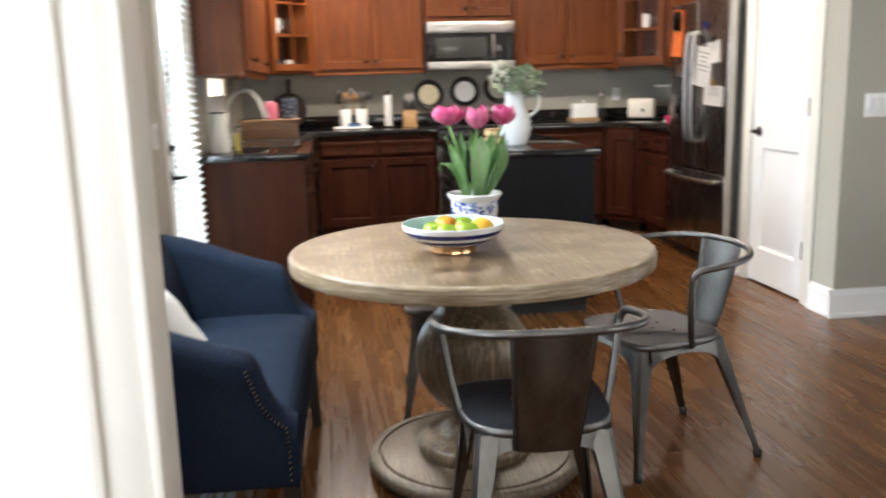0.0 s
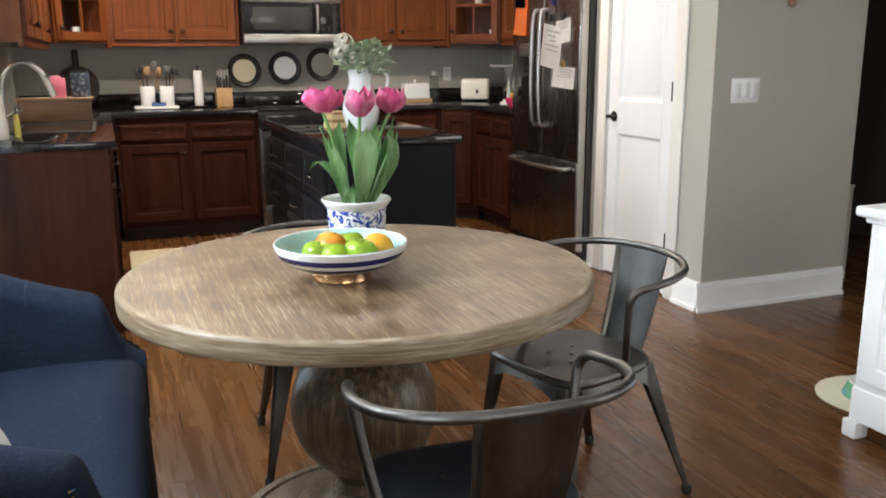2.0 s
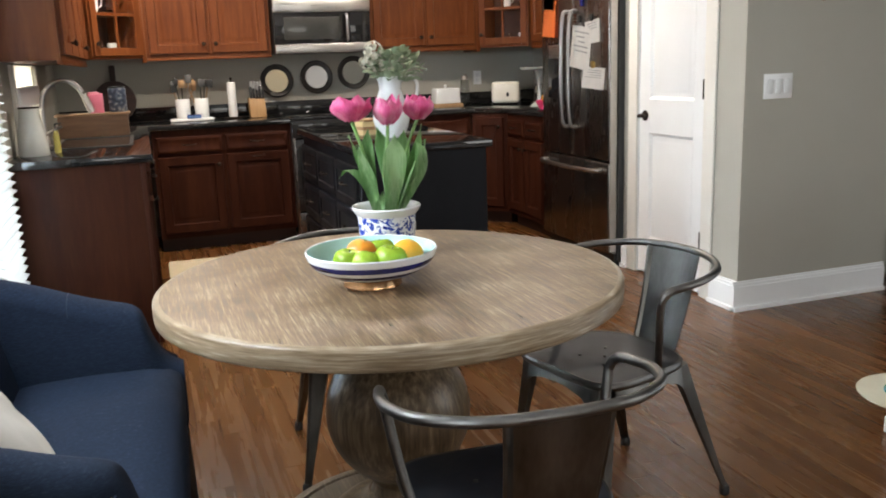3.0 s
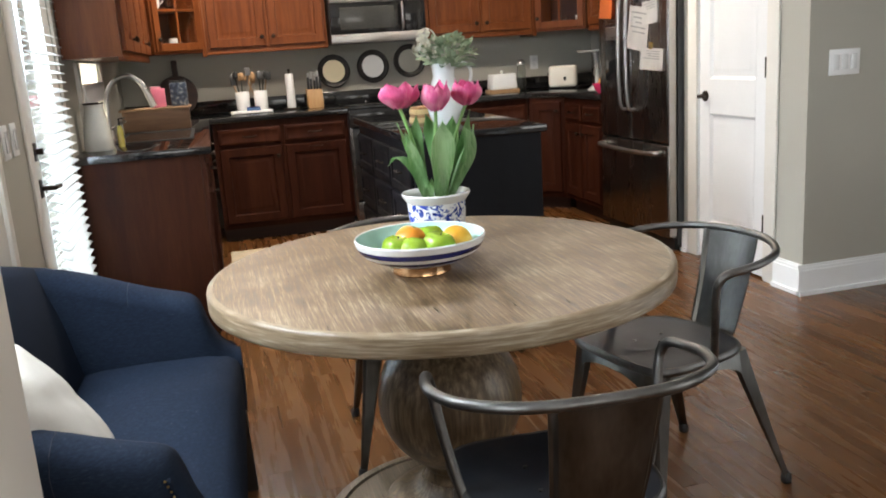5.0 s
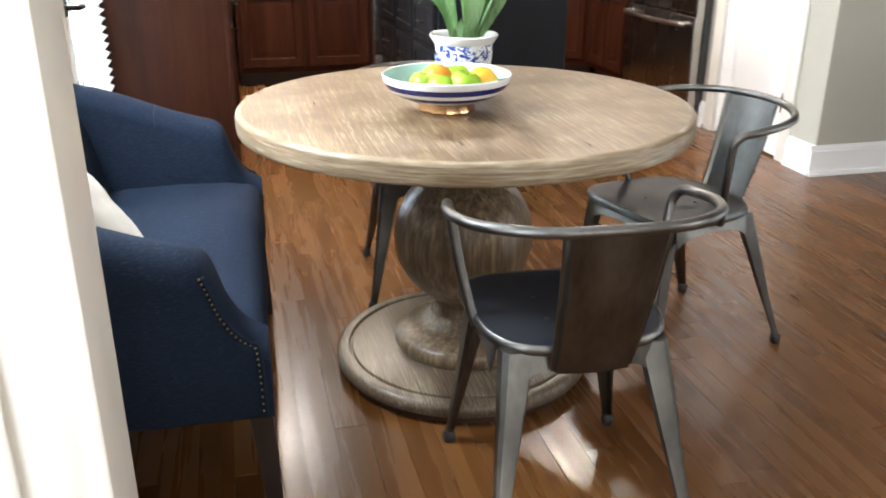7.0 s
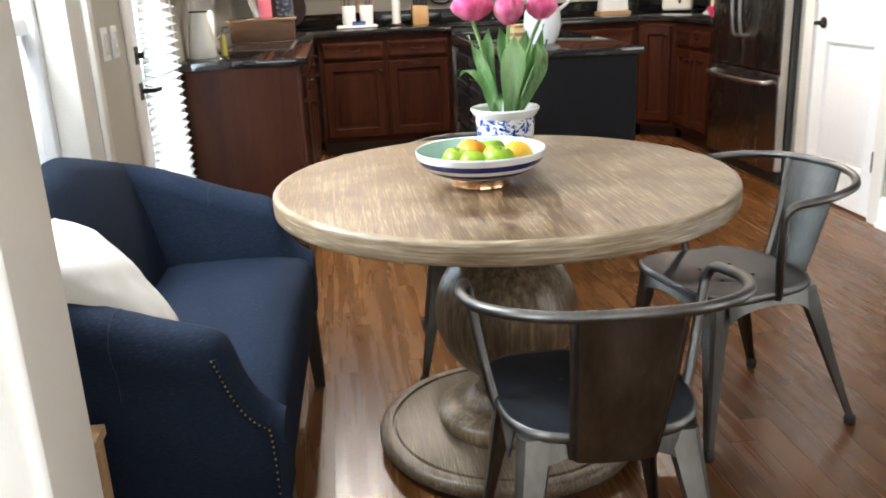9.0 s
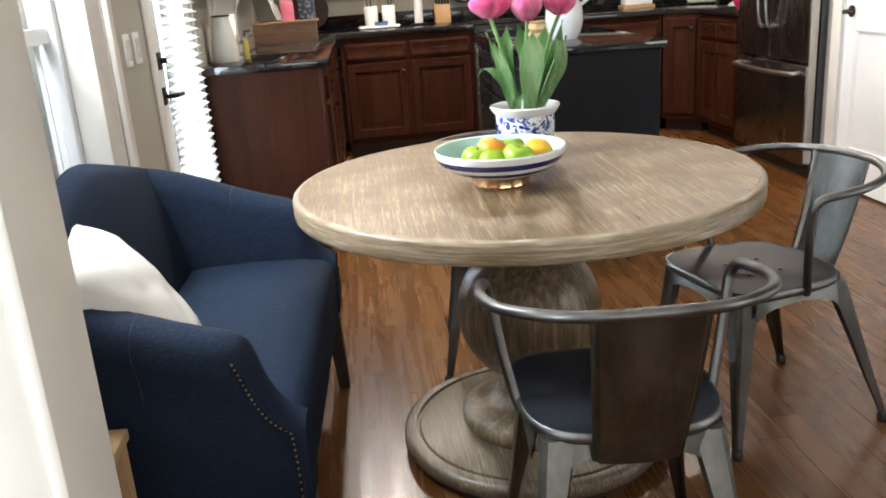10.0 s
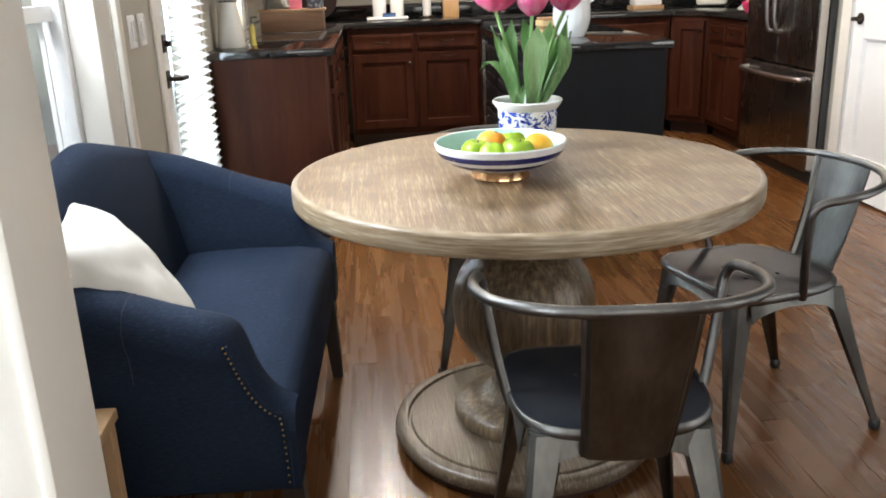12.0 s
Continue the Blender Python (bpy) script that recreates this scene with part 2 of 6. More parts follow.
TUBESTEEL = surface("polished_gunmetal_tube", two((0.105, 0.103, 0.1), (0.21, 0.206, 0.2)), 12, rough=(0.3, 0.46), metal=1.0, fine=80)
NAVY = surface("navy_linen", [(0.34, (0.0078, 0.0122, 0.0235)), (0.5, (0.0112, 0.0182, 0.0346)), (0.62, (0.017, 0.027, 0.0492)), (0.70, (0.06, 0.062, 0.07))], 90, (1, 1, 5), (0.85, 0.97), bump=0.4, fine=420, fine_mix=0.4, spec=0.12, detail=2, patch=(5, 0.12, 1))
BRASS = surface("aged_brass", two((0.4, 0.27, 0.1), (0.6, 0.42, 0.18)), 30, rough=(0.25, 0.4), metal=1.0)
PILLOW = surface("white_cotton", two((0.54, 0.515, 0.47), (0.62, 0.595, 0.55)), 6, rough=(0.85, 0.95), bump=0.25, fine=300)
PORCELAIN = surface("white_porcelain", two((0.72, 0.73, 0.73), (0.8, 0.81, 0.81)), 6, rough=(0.1, 0.2), spec=0.6)


GREYED = [(0.38, (0.045, 0.023, 0.01)), (0.45, (0.1, 0.058, 0.028)), (0.51, (0.165, 0.106, 0.056)), (0.56, (0.235, 0.167, 0.1)), (0.62, (0.37, 0.295, 0.21))]
# rim tones of the same oak, lightened for the window light falling on it
LIT_RIM = [(0.35, (0.12, 0.08, 0.044)), (0.45, (0.2, 0.143, 0.085)), (0.53, (0.28, 0.212, 0.138)), (0.63, (0.47, 0.395, 0.30))]


def wood_top(name, stretch, stops=GREYED):
    return surface(name, stops, 3.2, stretch, (0.26, 0.5), bump=0.3, fine=9, warp=0.15, coat=0.06, detail=9, fine_mix=0.5, patch=(7.0, 0.24, 1))


WEATHERED = wood_top("weathered_oak", (46, 1.7, 20))
WEATHERED_R = wood_top("weathered_oak_rim", (1.6, 1.6, 26), LIT_RIM)
WEATHERED_V = wood_top("weathered_oak_turned", (13, 13, 0.6), [(0.38, (0.06, 0.038, 0.02)), (0.5, (0.14, 0.096, 0.055)), (0.62, (0.29, 0.215, 0.138))])
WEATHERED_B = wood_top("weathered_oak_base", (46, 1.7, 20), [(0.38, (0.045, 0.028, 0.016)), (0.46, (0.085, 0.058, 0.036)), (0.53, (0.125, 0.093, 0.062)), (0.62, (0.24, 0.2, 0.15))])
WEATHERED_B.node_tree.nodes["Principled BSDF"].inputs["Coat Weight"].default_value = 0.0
FLOORWOOD = surface("oak_floor_boards", [(0.2, (0.058, 0.0205, 0.0052)), (0.42, (0.089, 0.0342, 0.0092)), (0.6, (0.117, 0.0472, 0.0132)), (0.85, (0.158, 0.069, 0.0215))], 1.4, (16, 0.8, 8), (0.2, 0.34), bump=0.02, fine=9, coat=0.06, rand=0.2, warp=0.1, detail=3, fine_mix=0.15, spec=0.3, patch=(2.2, 0.3, 0.5))
FLOORFAR = surface("oak_floor_boards_joined", [(0.2, (0.058, 0.0205, 0.0052)), (0.42, (0.089, 0.0342, 0.0092)), (0.6, (0.117, 0.0472, 0.0132)), (0.85, (0.158, 0.069, 0.0215))], 1.4, (16, 0.8, 8), (0.2, 0.34), bump=0.02, fine=9, coat=0.06, rand=0.2, warp=0.1, detail=3, fine_mix=0.15, spec=0.3, patch=(2.2, 0.3, 0.5), island=True)
GAP = surface("floor_joint", two((0.04, 0.016, 0.006), (0.06, 0.025, 0.009)), 10, rough=(0.7, 0.8))


def glass(name, tint=(1, 1, 1), rough=0.0):
    m = bpy.data.materials.new(name)
    m.use_nodes = True
    b = m.node_tree.nodes["Principled BSDF"]
    b.inputs["Base Color"].default_value = (*tint, 1)
    b.inputs["Transmission Weight"].default_value, b.inputs["Roughness"].default_value, b.inputs["IOR"].default_value = 1.0, rough, 1.45
    return m


GLASS = glass("clear_glass")
MIRROR = bpy.data.materials.new("mirror_silver")
MIRROR.use_nodes = True
_b = MIRROR.node_tree.nodes["Principled BSDF"]
_b.inputs["Metallic"].default_value, _b.inputs["Roughness"].default_value, _b.inputs["Base Color"].default_value = 1.0, 0.03, (0.85, 0.85, 0.84, 1)
OUTSIDE = bpy.data.materials.new("bright_daylight")
OUTSIDE.use_nodes = True
_n = OUTSIDE.node_tree.nodes
_e = _n.new("ShaderNodeEmission")
_t = _n.new("ShaderNodeTexNoise")
_t.inputs["Scale"].default_value, _t.inputs["Detail"].default_value = 0.9, 3.0
_r = _n.new("ShaderNodeValToRGB")
_r.color_ramp.elements[0].position, _r.color_ramp.elements[0].color = 0.4, (0.42, 0.52, 0.58, 1)
_r.color_ramp.elements[1].position, _r.color_ramp.elements[1].color = 0.56, (0.86, 0.93, 1.0, 1)
OUTSIDE.node_tree.links.new(_n.new("ShaderNodeTexCoord").outputs["Object"], _t.inputs["Vector"])
OUTSIDE.node_tree.links.new(_t.outputs[0], _r.inputs[0])
OUTSIDE.node_tree.links.new(_r.outputs[0], _e.inputs[0])
_e.inputs[1].default_value = 0.9
OUTSIDE.node_tree.links.new(_e.outputs[0], _n["Material Output"].inputs[0])


# ---- setting ----
def structure(name, bm, mat, label, category="wall", smooth=40):
    return tagged(new(name, finish(bm, mat, name, smooth)), label, category, kind="structure")


LEFT, BACK, RIGHT, CEILZ = -0.03, 7.87, 3.87, 2.72
D1, D2, DH = 4.17, 5.03, 2.05      # the glazed door's opening
S1, S2, SB, ST = 5.60, 6.50, 1.0, 1.345     # the low window over the sink
W1, W2, WB, WT = 2.42, 3.60, 0.55, 2.1      # the window's opening
bm = box(LEFT - 0.16, LEFT, 1.86, W1, 0, CEILZ)
box(LEFT - 0.16, LEFT, W1, W2, 0, WB, bm=bm)
box(LEFT - 0.16, LEFT, W1, W2, WT, CEILZ, bm=bm)
box(LEFT - 0.16, LEFT, W2, D1, 0, CEILZ, bm=bm)
box(LEFT - 0.16, LEFT, D1, D2, DH, CEILZ, bm=bm)
box(LEFT - 0.16, LEFT, D2, S1, 0, CEILZ, bm=bm)
box(LEFT - 0.16, LEFT, S1, S2, 0, SB, bm=bm)
box(LEFT - 0.16, LEFT, S1, S2, ST, CEILZ, bm=bm)
box(LEFT - 0.16, LEFT, S2, BACK, 0, CEILZ, bm=bm)
structure("wall_west", bm, WALL, "warm grey painted wall with a window and a glazed door")
structure("wall_north", box(LEFT - 0.16, RIGHT + 0.1, BACK, BACK + 0.12, 0, CEILZ), WALL, "warm grey painted kitchen back wall")
structure("wall_east", box(RIGHT, RIGHT + 0.12, 5.40, BACK, 0, CEILZ), WALL, "warm grey painted wall behind the fridge")
P1, P2 = 4.604, 5.234               # the pantry door's opening
bm = box(3.3, 3.42, 4.3, P1, 0, CEILZ)
box(3.3, 3.42, P1, P2, 2.05, CEILZ, bm=bm)
box(3.3, 3.42, P2, 5.39, 0, CEILZ, bm=bm)
box(3.42, RIGHT + 0.12, 5.28, 5.39, 0, CEILZ, bm=bm)
structure("wall_pantry", bm, WALL, "warm grey painted wall round the pantry door")
structure("wall_pantry_side", box(3.42, 4.24, 4.3, 4.42, 0, CEILZ), WALL, "warm grey painted wall with a light switch")
# near-black colour stands for the unlit hall
structure("wall_hall", box(5.6, 5.7, 1.5, 7.0, 0, CEILZ), surface("hall_gloom", two((0.05, 0.045, 0.04), (0.07, 0.06, 0.055)), 3, rough=(0.6, 0.7)), "wall of the hall beyond, its gloom put into the colour")
structure("wall_hall_end", box(4.24, 5.6, 6.9, 7.0, 0, CEILZ), WALL, "wall at the end of the hall")
structure("wall_hall_side", box(4.24, 4.34, 4.42, 6.9, 0, CEILZ), WALL, "hall side of the pantry wall")
bm = box(5.7, 5.8, -3.5, -0.8, 0, CEILZ)
box(5.7, 5.8, 1.2, 7.0, 0, CEILZ, bm=bm)
box(5.7, 5.8, -0.8, 1.2, 0, 0.6, bm=bm)
box(5.7, 5.8, -0.8, 1.2, 2.4, CEILZ, bm=bm)
structure("wall_dining_east", bm, WALL, "east wall of the front room with a window opening")
structure("wall_partition", box(-2.1, 0.345, 1.73, 1.85, 0, CEILZ), surface("off_white_wall_paint", two((0.74, 0.725, 0.71), (0.79, 0.775, 0.76)), 3, rough=(0.55, 0.7), bump=0.05, fine=180), "white painted partition beside the opening")
bm = box(-2.1, -2.0, -3.5, -0.7, 0, CEILZ)
box(-2.1, -2.0, -0.7, 1.1, 0, 0.6, bm=bm)
box(-2.1, -2.0, -0.7, 1.1, 2.4, CEILZ, bm=bm)
box(-2.1, -2.0, 1.1, 1.85, 0, CEILZ, bm=bm)
structure("wall_front_west", bm, WALL, "west wall of the front room with a window opening")
bm = box(-2.1, 0.0, -3.6, -3.5, 0, CEILZ)
box(0.0, 2.8, -3.6, -3.5, 0, 0.6, bm=bm)
box(0.0, 2.8, -3.6, -3.5, 2.4, CEILZ, bm=bm)
box(2.8, 5.8, -3.6, -3.5, 0, CEILZ, bm=bm)
structure("wall_south", bm, WALL, "south wall of the front room with a window opening")
structure("ceiling", box(-2.2, 5.9, -3.7, BACK + 0.2, CEILZ, CEILZ + 0.1), CEIL, "plain white ceiling", "ceiling")
structure("floor", box(-2.2, 5.9, -3.7, BACK + 0.2, -0.12, -0.004), GAP, "hardwood floor of narrow reddish-brown boards", "floor")
structure("ground", grid(2, 2, lambda u, v: (-60 + 120 * u, -60 + 120 * v, -0.3)), surface("lawn", two((0.06, 0.08, 0.03), (0.1, 0.12, 0.05)), 2), "lawn outside", "ground")

# white casing round the opening to the dining room
bm = box(0.24, 0.345, 1.708, 1.73, 0, 2.3, 0.004)
box(0.24, 0.262, 1.7, 1.708, 0, 2.3, 0.003, bm=bm)
box(0.345, 0.363, 1.70, 1.862, 0, 2.3, 0.003, bm=bm)
structure("trim_opening", bm, CREAM, "white painted casing and jamb of the wide opening", "trim")


def baseboard(name, bm):
    structure(name, bm, WHITE, "tall white moulded baseboard", "baseboard")


def base_run(x0, x1, y0, y1, axis, out):
    """A moulded baseboard along a wall: a flat board, a stepped cap and a shoe moulding."""
    bm = None
    for d, z0, z1 in ((0.016, 0.0, 0.125), (0.011, 0.125, 0.14), (0.006, 0.14, 0.152), (0.028, 0.0, 0.02)):
        if axis == "x":
            bm = box(x0, x1, min(y0, y0 + out * d), max(y0, y0 + out * d), z0, z1, bm=bm)
        else:
            bm = box(min(x0, x0 + out * d), max(x0, x0 + out * d), y0, y1, z0, z1, bm=bm)
    return bm


baseboard("baseboard_1", base_run(3.27, 4.24, 4.3, 4.3, "x", -1))
baseboard("baseboard_2", base_run(3.3, 3.3, 4.3, P1 - 0.095, "y", -1))
baseboard("baseboard_3", base_run(LEFT, LEFT, 1.9, D1 - 0.09, "y", 1))
baseboard("baseboard_4", base_run(3.3, 3.3, P2 + 0.095, 5.39, "y", -1))

# pantry door, closed, two raised panels, with casing
door = thing("door_1", 3.3, P2, 0, -90, "closed white two-panel pantry door with bronze lever", "door", kind="structure")
w, hgt = P2 - P1, 2.03
bm = None
for x0, x1, z0, z1 in ((0.004, 0.105, 0.012, hgt), (w - 0.105, w - 0.004, 0.012, hgt), (0.105, w - 0.105, 0.012, 0.22), (0.105, w - 0.105, 0.845, 1.035), (0.105, w - 0.105, 1.87, hgt)):
    bm = box(x0, x1, 0.006, 0.041, z0, z1, 0.0015, 1, bm=bm)
part("door_leaf", bm, WHITE, door)
for z0, z1 in ((0.22, 0.845), (1.035, 1.87)):
    p = panel(w - 0.21, z1 - z0, [(0.0, -0.005), (0.006, -0.009), (0.016, -0.02), (0.026, -0.0205), (0.052, -0.01), (0.058, -0.009)], 0.105, z0, -0.036)
    part("door_panel", p, WHITE, door)
bm = None
for x0, x1, z0, z1 in ((-0.095, -0.004, 0, 2.14), (w + 0.004, w + 0.095, 0, 2.14), (-0.004, w + 0.004, 2.045, 2.14)):
    bm = box(x0, x1, -0.013, 0.0, z0, z1, 0.004, bm=bm)
part("casing", bm, CREAM, door)
bm = None
for x0, x1 in ((-0.003, 0.003), (w - 0.003, w + 0.003)):
    bm = box(x0, x1, -0.001, 0.115, 0.001, 2.044, bm=bm)
part("jamb", bm, WHITE, door)
lv = lathe([(0, 0), (0.03, 0), (0.03, 0.006), (0.012, 0.01), (0.011, 0.05), (0, 0.05)], 20)
bmesh.ops.transform(lv, matrix=Matrix.Translation((0.065, 0.006, 0.94)) @ Matrix.Rotation(radians(90), 4, "X"), verts=lv.verts)
handle = part("door_lever", lv, BRONZE, door, "dark bronze lever handle")
part("lever_arm", tube(spline([(0.065, -0.042, 0.94), (0.1, -0.046, 0.944), (0.14, -0.044, 0.937), (0.165, -0.046, 0.94)]), 0.008), BRONZE, handle)
for z in (0.3, 1.1, 1.8):
    part("hinge", tube([(w - 0.004, -0.007, z - 0.05), (w - 0.004, -0.007, z + 0.05)], 0.0065), BRONZE, door, "dark bronze hinge")

# glazed exterior door with blinds
ed = thing("door_2", LEFT, D1, 0, 90, "white glazed exterior door with closed-frame white blinds", "door", kind="structure")
w = D2 - D1
bm = None
for x0, x1, z0, z1 in ((0.005, 0.155, 0.01, 2.03), (w - 0.155, w - 0.005, 0.01, 2.03), (0.155, w - 0.155, 0.01, 0.2), (0.155, w - 0.155, 1.88, 2.03)):
    bm = box(x0, x1, 0.004, 0.049, z0, z1, 0.002, 1, bm=bm)
part("door_leaf", bm, CREAM, ed)
g = part("pane", box(0.15, w - 0.15, 0.036, 0.042, 0.19, 1.89), GLASS, ed)
g.visible_shadow = False
bm = None
for x0, x1, z0, z1 in ((-0.085, -0.006, 0, 2.13), (w, w + 0.02, 0, 2.13), (-0.006, w, 2.04, 2.13)):
    bm = box(x0, x1, -0.011, 0.0, z0, z1, 0.004, bm=bm)
part("casing", bm, CREAM, ed)
BLINDMAT = surface("white_blind_slat", two((0.6, 0.6, 0.58), (0.68, 0.68, 0.66)), 6, rough=(0.4, 0.5))
part("headrail", box(0.13, w - 0.13, -0.06, 0.002, 1.9, 1.95, 0.004), BLINDMAT, ed)
slat = box(0.135, w - 0.135, -0.024, 0.024, -0.0012, 0.0012)
slat_me = None
for i in range(46):
    z = 0.19 + i * 0.037
    if slat_me is None:
        so = part("slat", slat, BLINDMAT, ed)
        slat_me = so.data
    else:
        so = new("slat", slat_me)
        so.parent = ed
    so.matrix_basis = pose(0, -0.03, z, 22, 0, 0)
part("bottom_rail", box(0.135, w - 0.135, -0.045, -0.005, 0.145, 0.165, 0.003), BLINDMAT, ed)
for z, r in ((0.885, 0.03), (1.02, 0.028)):
    part("backplate", box(0.03, 0.09, -0.006, 0.006, z - 0.033, z + 0.033, 0.003), BRONZE, ed, "dark bronze backplate")
part("door_lever", tube(spline([(0.065, 0.01, 0.885), (0.065, -0.045, 0.885), (0.085, -0.05, 0.885), (0.17, -0.05, 0.88)]), 0.009), BRONZE, ed, "dark bronze lever handle")
part("thumb_turn", tube([(0.065, 0.01, 1.02), (0.065, -0.03, 1.02)], 0.012), BRONZE, ed, "dark bronze thumb turn")

# window behind the settee
win = thing("window_1", LEFT, W1, 0, 90, "tall white window with muntins over the settee", "window", kind="structure")
w = W2 - W1
bm = None
for x0, x1, z0, z1 in ((0, 0.05, WB, WT), (w - 0.05, w, WB, WT), (0.82, 0.93, WB, WT), (0.05, 0.82, WB, WB + 0.06), (0.05, 0.82, WT - 0.06, WT), (0.93, w - 0.05, WB, WB + 0.06), (0.93, w - 0.05, WT - 0.06, WT)):
    bm = box(x0, x1, 0.03, 0.1, z0, z1, 0.003, 1, bm=bm)
part("window_frame", bm, WHITE, win)
bm = box(0.05, 0.82, 0.05, 0.075, 1.155, 1.195)
box(0.42, 0.445, 0.055, 0.07, WB + 0.06, WT - 0.06, bm=bm)
box(0.05, 0.82, 0.055, 0.07, 1.6, 1.62, bm=bm)
box(0.74, 0.75, 0.055, 0.07, WB + 0.06, WT - 0.06, bm=bm)
part("muntin", bm, WHITE, win)
for x0, x1 in ((0.05, 0.82), (0.93, w - 0.05)):
    g = part("pane", box(x0, x1, 0.06, 0.064, WB + 0.06, WT - 0.06), GLASS, win)
    g.visible_shadow = False
part("window_sill", box(-0.05, w + 0.05, -0.03, 0.03, WB - 0.03, WB, 0.004), WHITE, win)
part("mullion_post", box(0.85, 0.99, -0.05, 0.03, WB, WT, 0.006), CREAM, win, "cream painted mullion post")
bm = box(-0.09, 0.0, -0.018, 0.0, WB - 0.12, WT + 0.09, 0.004)
box(w, w + 0.05, -0.018, 0.0, WB - 0.12, WT + 0.09, 0.004, bm=bm)
box(0.0, w, -0.018, 0.0, WT, WT + 0.09, 0.004, bm=bm)
part("casing", bm, CREAM, win)
# low window between the worktop and the wall cabinet
lw = thing("window_2", LEFT, S1, 0, 90, "low white window over the sink with a half-drawn shade", "window", kind="structure")
w = S2 - S1
bm = box(-0.075, 0.0, -0.02, 0.0, 0.93, ST, 0.004)
box(w, w + 0.075, -0.02, 0.0, 0.93, ST, 0.004, bm=bm)
box(0.0, w, -0.02, 0.0, SB - 0.07, SB, 0.004, bm=bm)
part("casing", bm, CREAM, lw)
bm = None
for x0, x1, z0, z1 in ((0, 0.04, SB, ST), (w - 0.04, w, SB, ST), (0.04, w - 0.04, SB, SB + 0.04), (0.04, w - 0.04, ST - 0.03, ST)):
    bm = box(x0, x1, 0.06, 0.11, z0, z1, 0.003, 1, bm=bm)
part("window_frame", bm, WHITE, lw)
part("pane", box(0.04, w - 0.04, 0.08, 0.084, SB + 0.04, ST - 0.03), GLASS, lw).visible_shadow = False
FROST = bpy.data.materials.new("thin_white_shade_cloth")
FROST.use_nodes = True
_n, _l = FROST.node_tree.nodes, FROST.node_tree.links
_tr, _df, _mx, _nz, _cr = _n.new("ShaderNodeBsdfTranslucent"), _n.new("ShaderNodeBsdfDiffuse"), _n.new("ShaderNodeMixShader"), _n.new("ShaderNodeTexNoise"), _n.new("ShaderNodeValToRGB")
_nz.inputs["Scale"].default_value = 40
_cr.color_ramp.elements[0].color, _cr.color_ramp.elements[1].color = (0.8, 0.77, 0.7, 1), (0.88, 0.86, 0.8, 1)
_l.new(_nz.outputs[0], _cr.inputs[0])
for _sh in (_tr, _df):
    _l.new(_cr.outputs[0], _sh.inputs[0])
_l.new(_tr.outputs[0], _mx.inputs[1])
_l.new(_df.outputs[0], _mx.inputs[2])
_mx.inputs[0].default_value = 0.35
_l.new(_mx.outputs[0], _n["Material Output"].inputs[0])
part("shade", box(0.002, w - 0.002, 0.001, 0.003, SB + 0.002, ST - 0.002), FROST, lw, "thin white cloth shade with daylight behind")
part("shade_rail", box(0.01, w - 0.01, -0.03, 0.0, 1.13, 1.235, 0.006), WHITE, lw, "white rail across the shade")
structure("backdrop", box(-7.1, -7.0, -8, 16, -0.5, 7), OUTSIDE, "bright hazy daylight outside", "backdrop")

# ---- dining table ----
TX, TY = 1.128, 2.915
table = thing("dining_table", TX, TY, 0, 0, "round weathered oak pedestal table with thick rim", "table")
part("tabletop", lathe([(0.5, 0.757), (0.571, 0.757), (0.571, 0.76), (0.5, 0.7602), (0, 0.7602), (0, 0.757), (0.5, 0.757)], 96), WEATHERED, table)
part("rim", lathe([(0, 0.708), (0.578, 0.708), (0.583, 0.709), (0.5855, 0.712), (0.5865, 0.718), (0.587, 0.749), (0.5855, 0.754), (0.581, 0.758), (0.5715, 0.7602), (0.5712, 0.7565), (0, 0.7565)], 96), WEATHERED_R, table, "thick rounded rim with window light in its lighter colour")
part("apron", lathe([(0, 0.68), (0.24, 0.68), (0.26, 0.69), (0.27, 0.7085), (0, 0.7085)], 64), WEATHERED_V, table)
ballp = [(0.0, 0.68), (0.115, 0.68), (0.11, 0.655), (0.09, 0.625), (0.088, 0.595)]
for i in range(4, 20):
    a = math.pi * i / 20
    ballp.append((max(0.08, 0.192 * math.sin(a)), 0.39 + 0.197 * math.cos(a)))
ballp += [(0.076, 0.19), (0.078, 0.175), (0.086, 0.16), (0.0, 0.158)]
part("pedestal_ball", lathe(ballp, 64), WEATHERED_V, table)
part("collar", lathe([(0, 0.163), (0.09, 0.163), (0.1, 0.146), (0.122, 0.13), (0.15, 0.122), (0.162, 0.122), (0.17, 0.116), (0.182, 0.112), (0.191, 0.104), (0.195, 0.092), (0.194, 0.078), (0.187, 0.064), (0, 0.064)], 64), WEATHERED_V, table)
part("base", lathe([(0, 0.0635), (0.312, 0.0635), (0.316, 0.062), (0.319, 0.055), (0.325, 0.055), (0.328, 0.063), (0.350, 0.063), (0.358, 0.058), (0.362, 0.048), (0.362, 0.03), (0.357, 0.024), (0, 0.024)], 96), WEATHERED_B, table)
# dark wood here paints the shade under the base's edge
part("plinth", lathe([(0, 0.024), (0.343, 0.024), (0.343, 0.0), (0, 0.0)], 64), DARKWOOD, table, "plinth ring with the shade put into its dark colour")


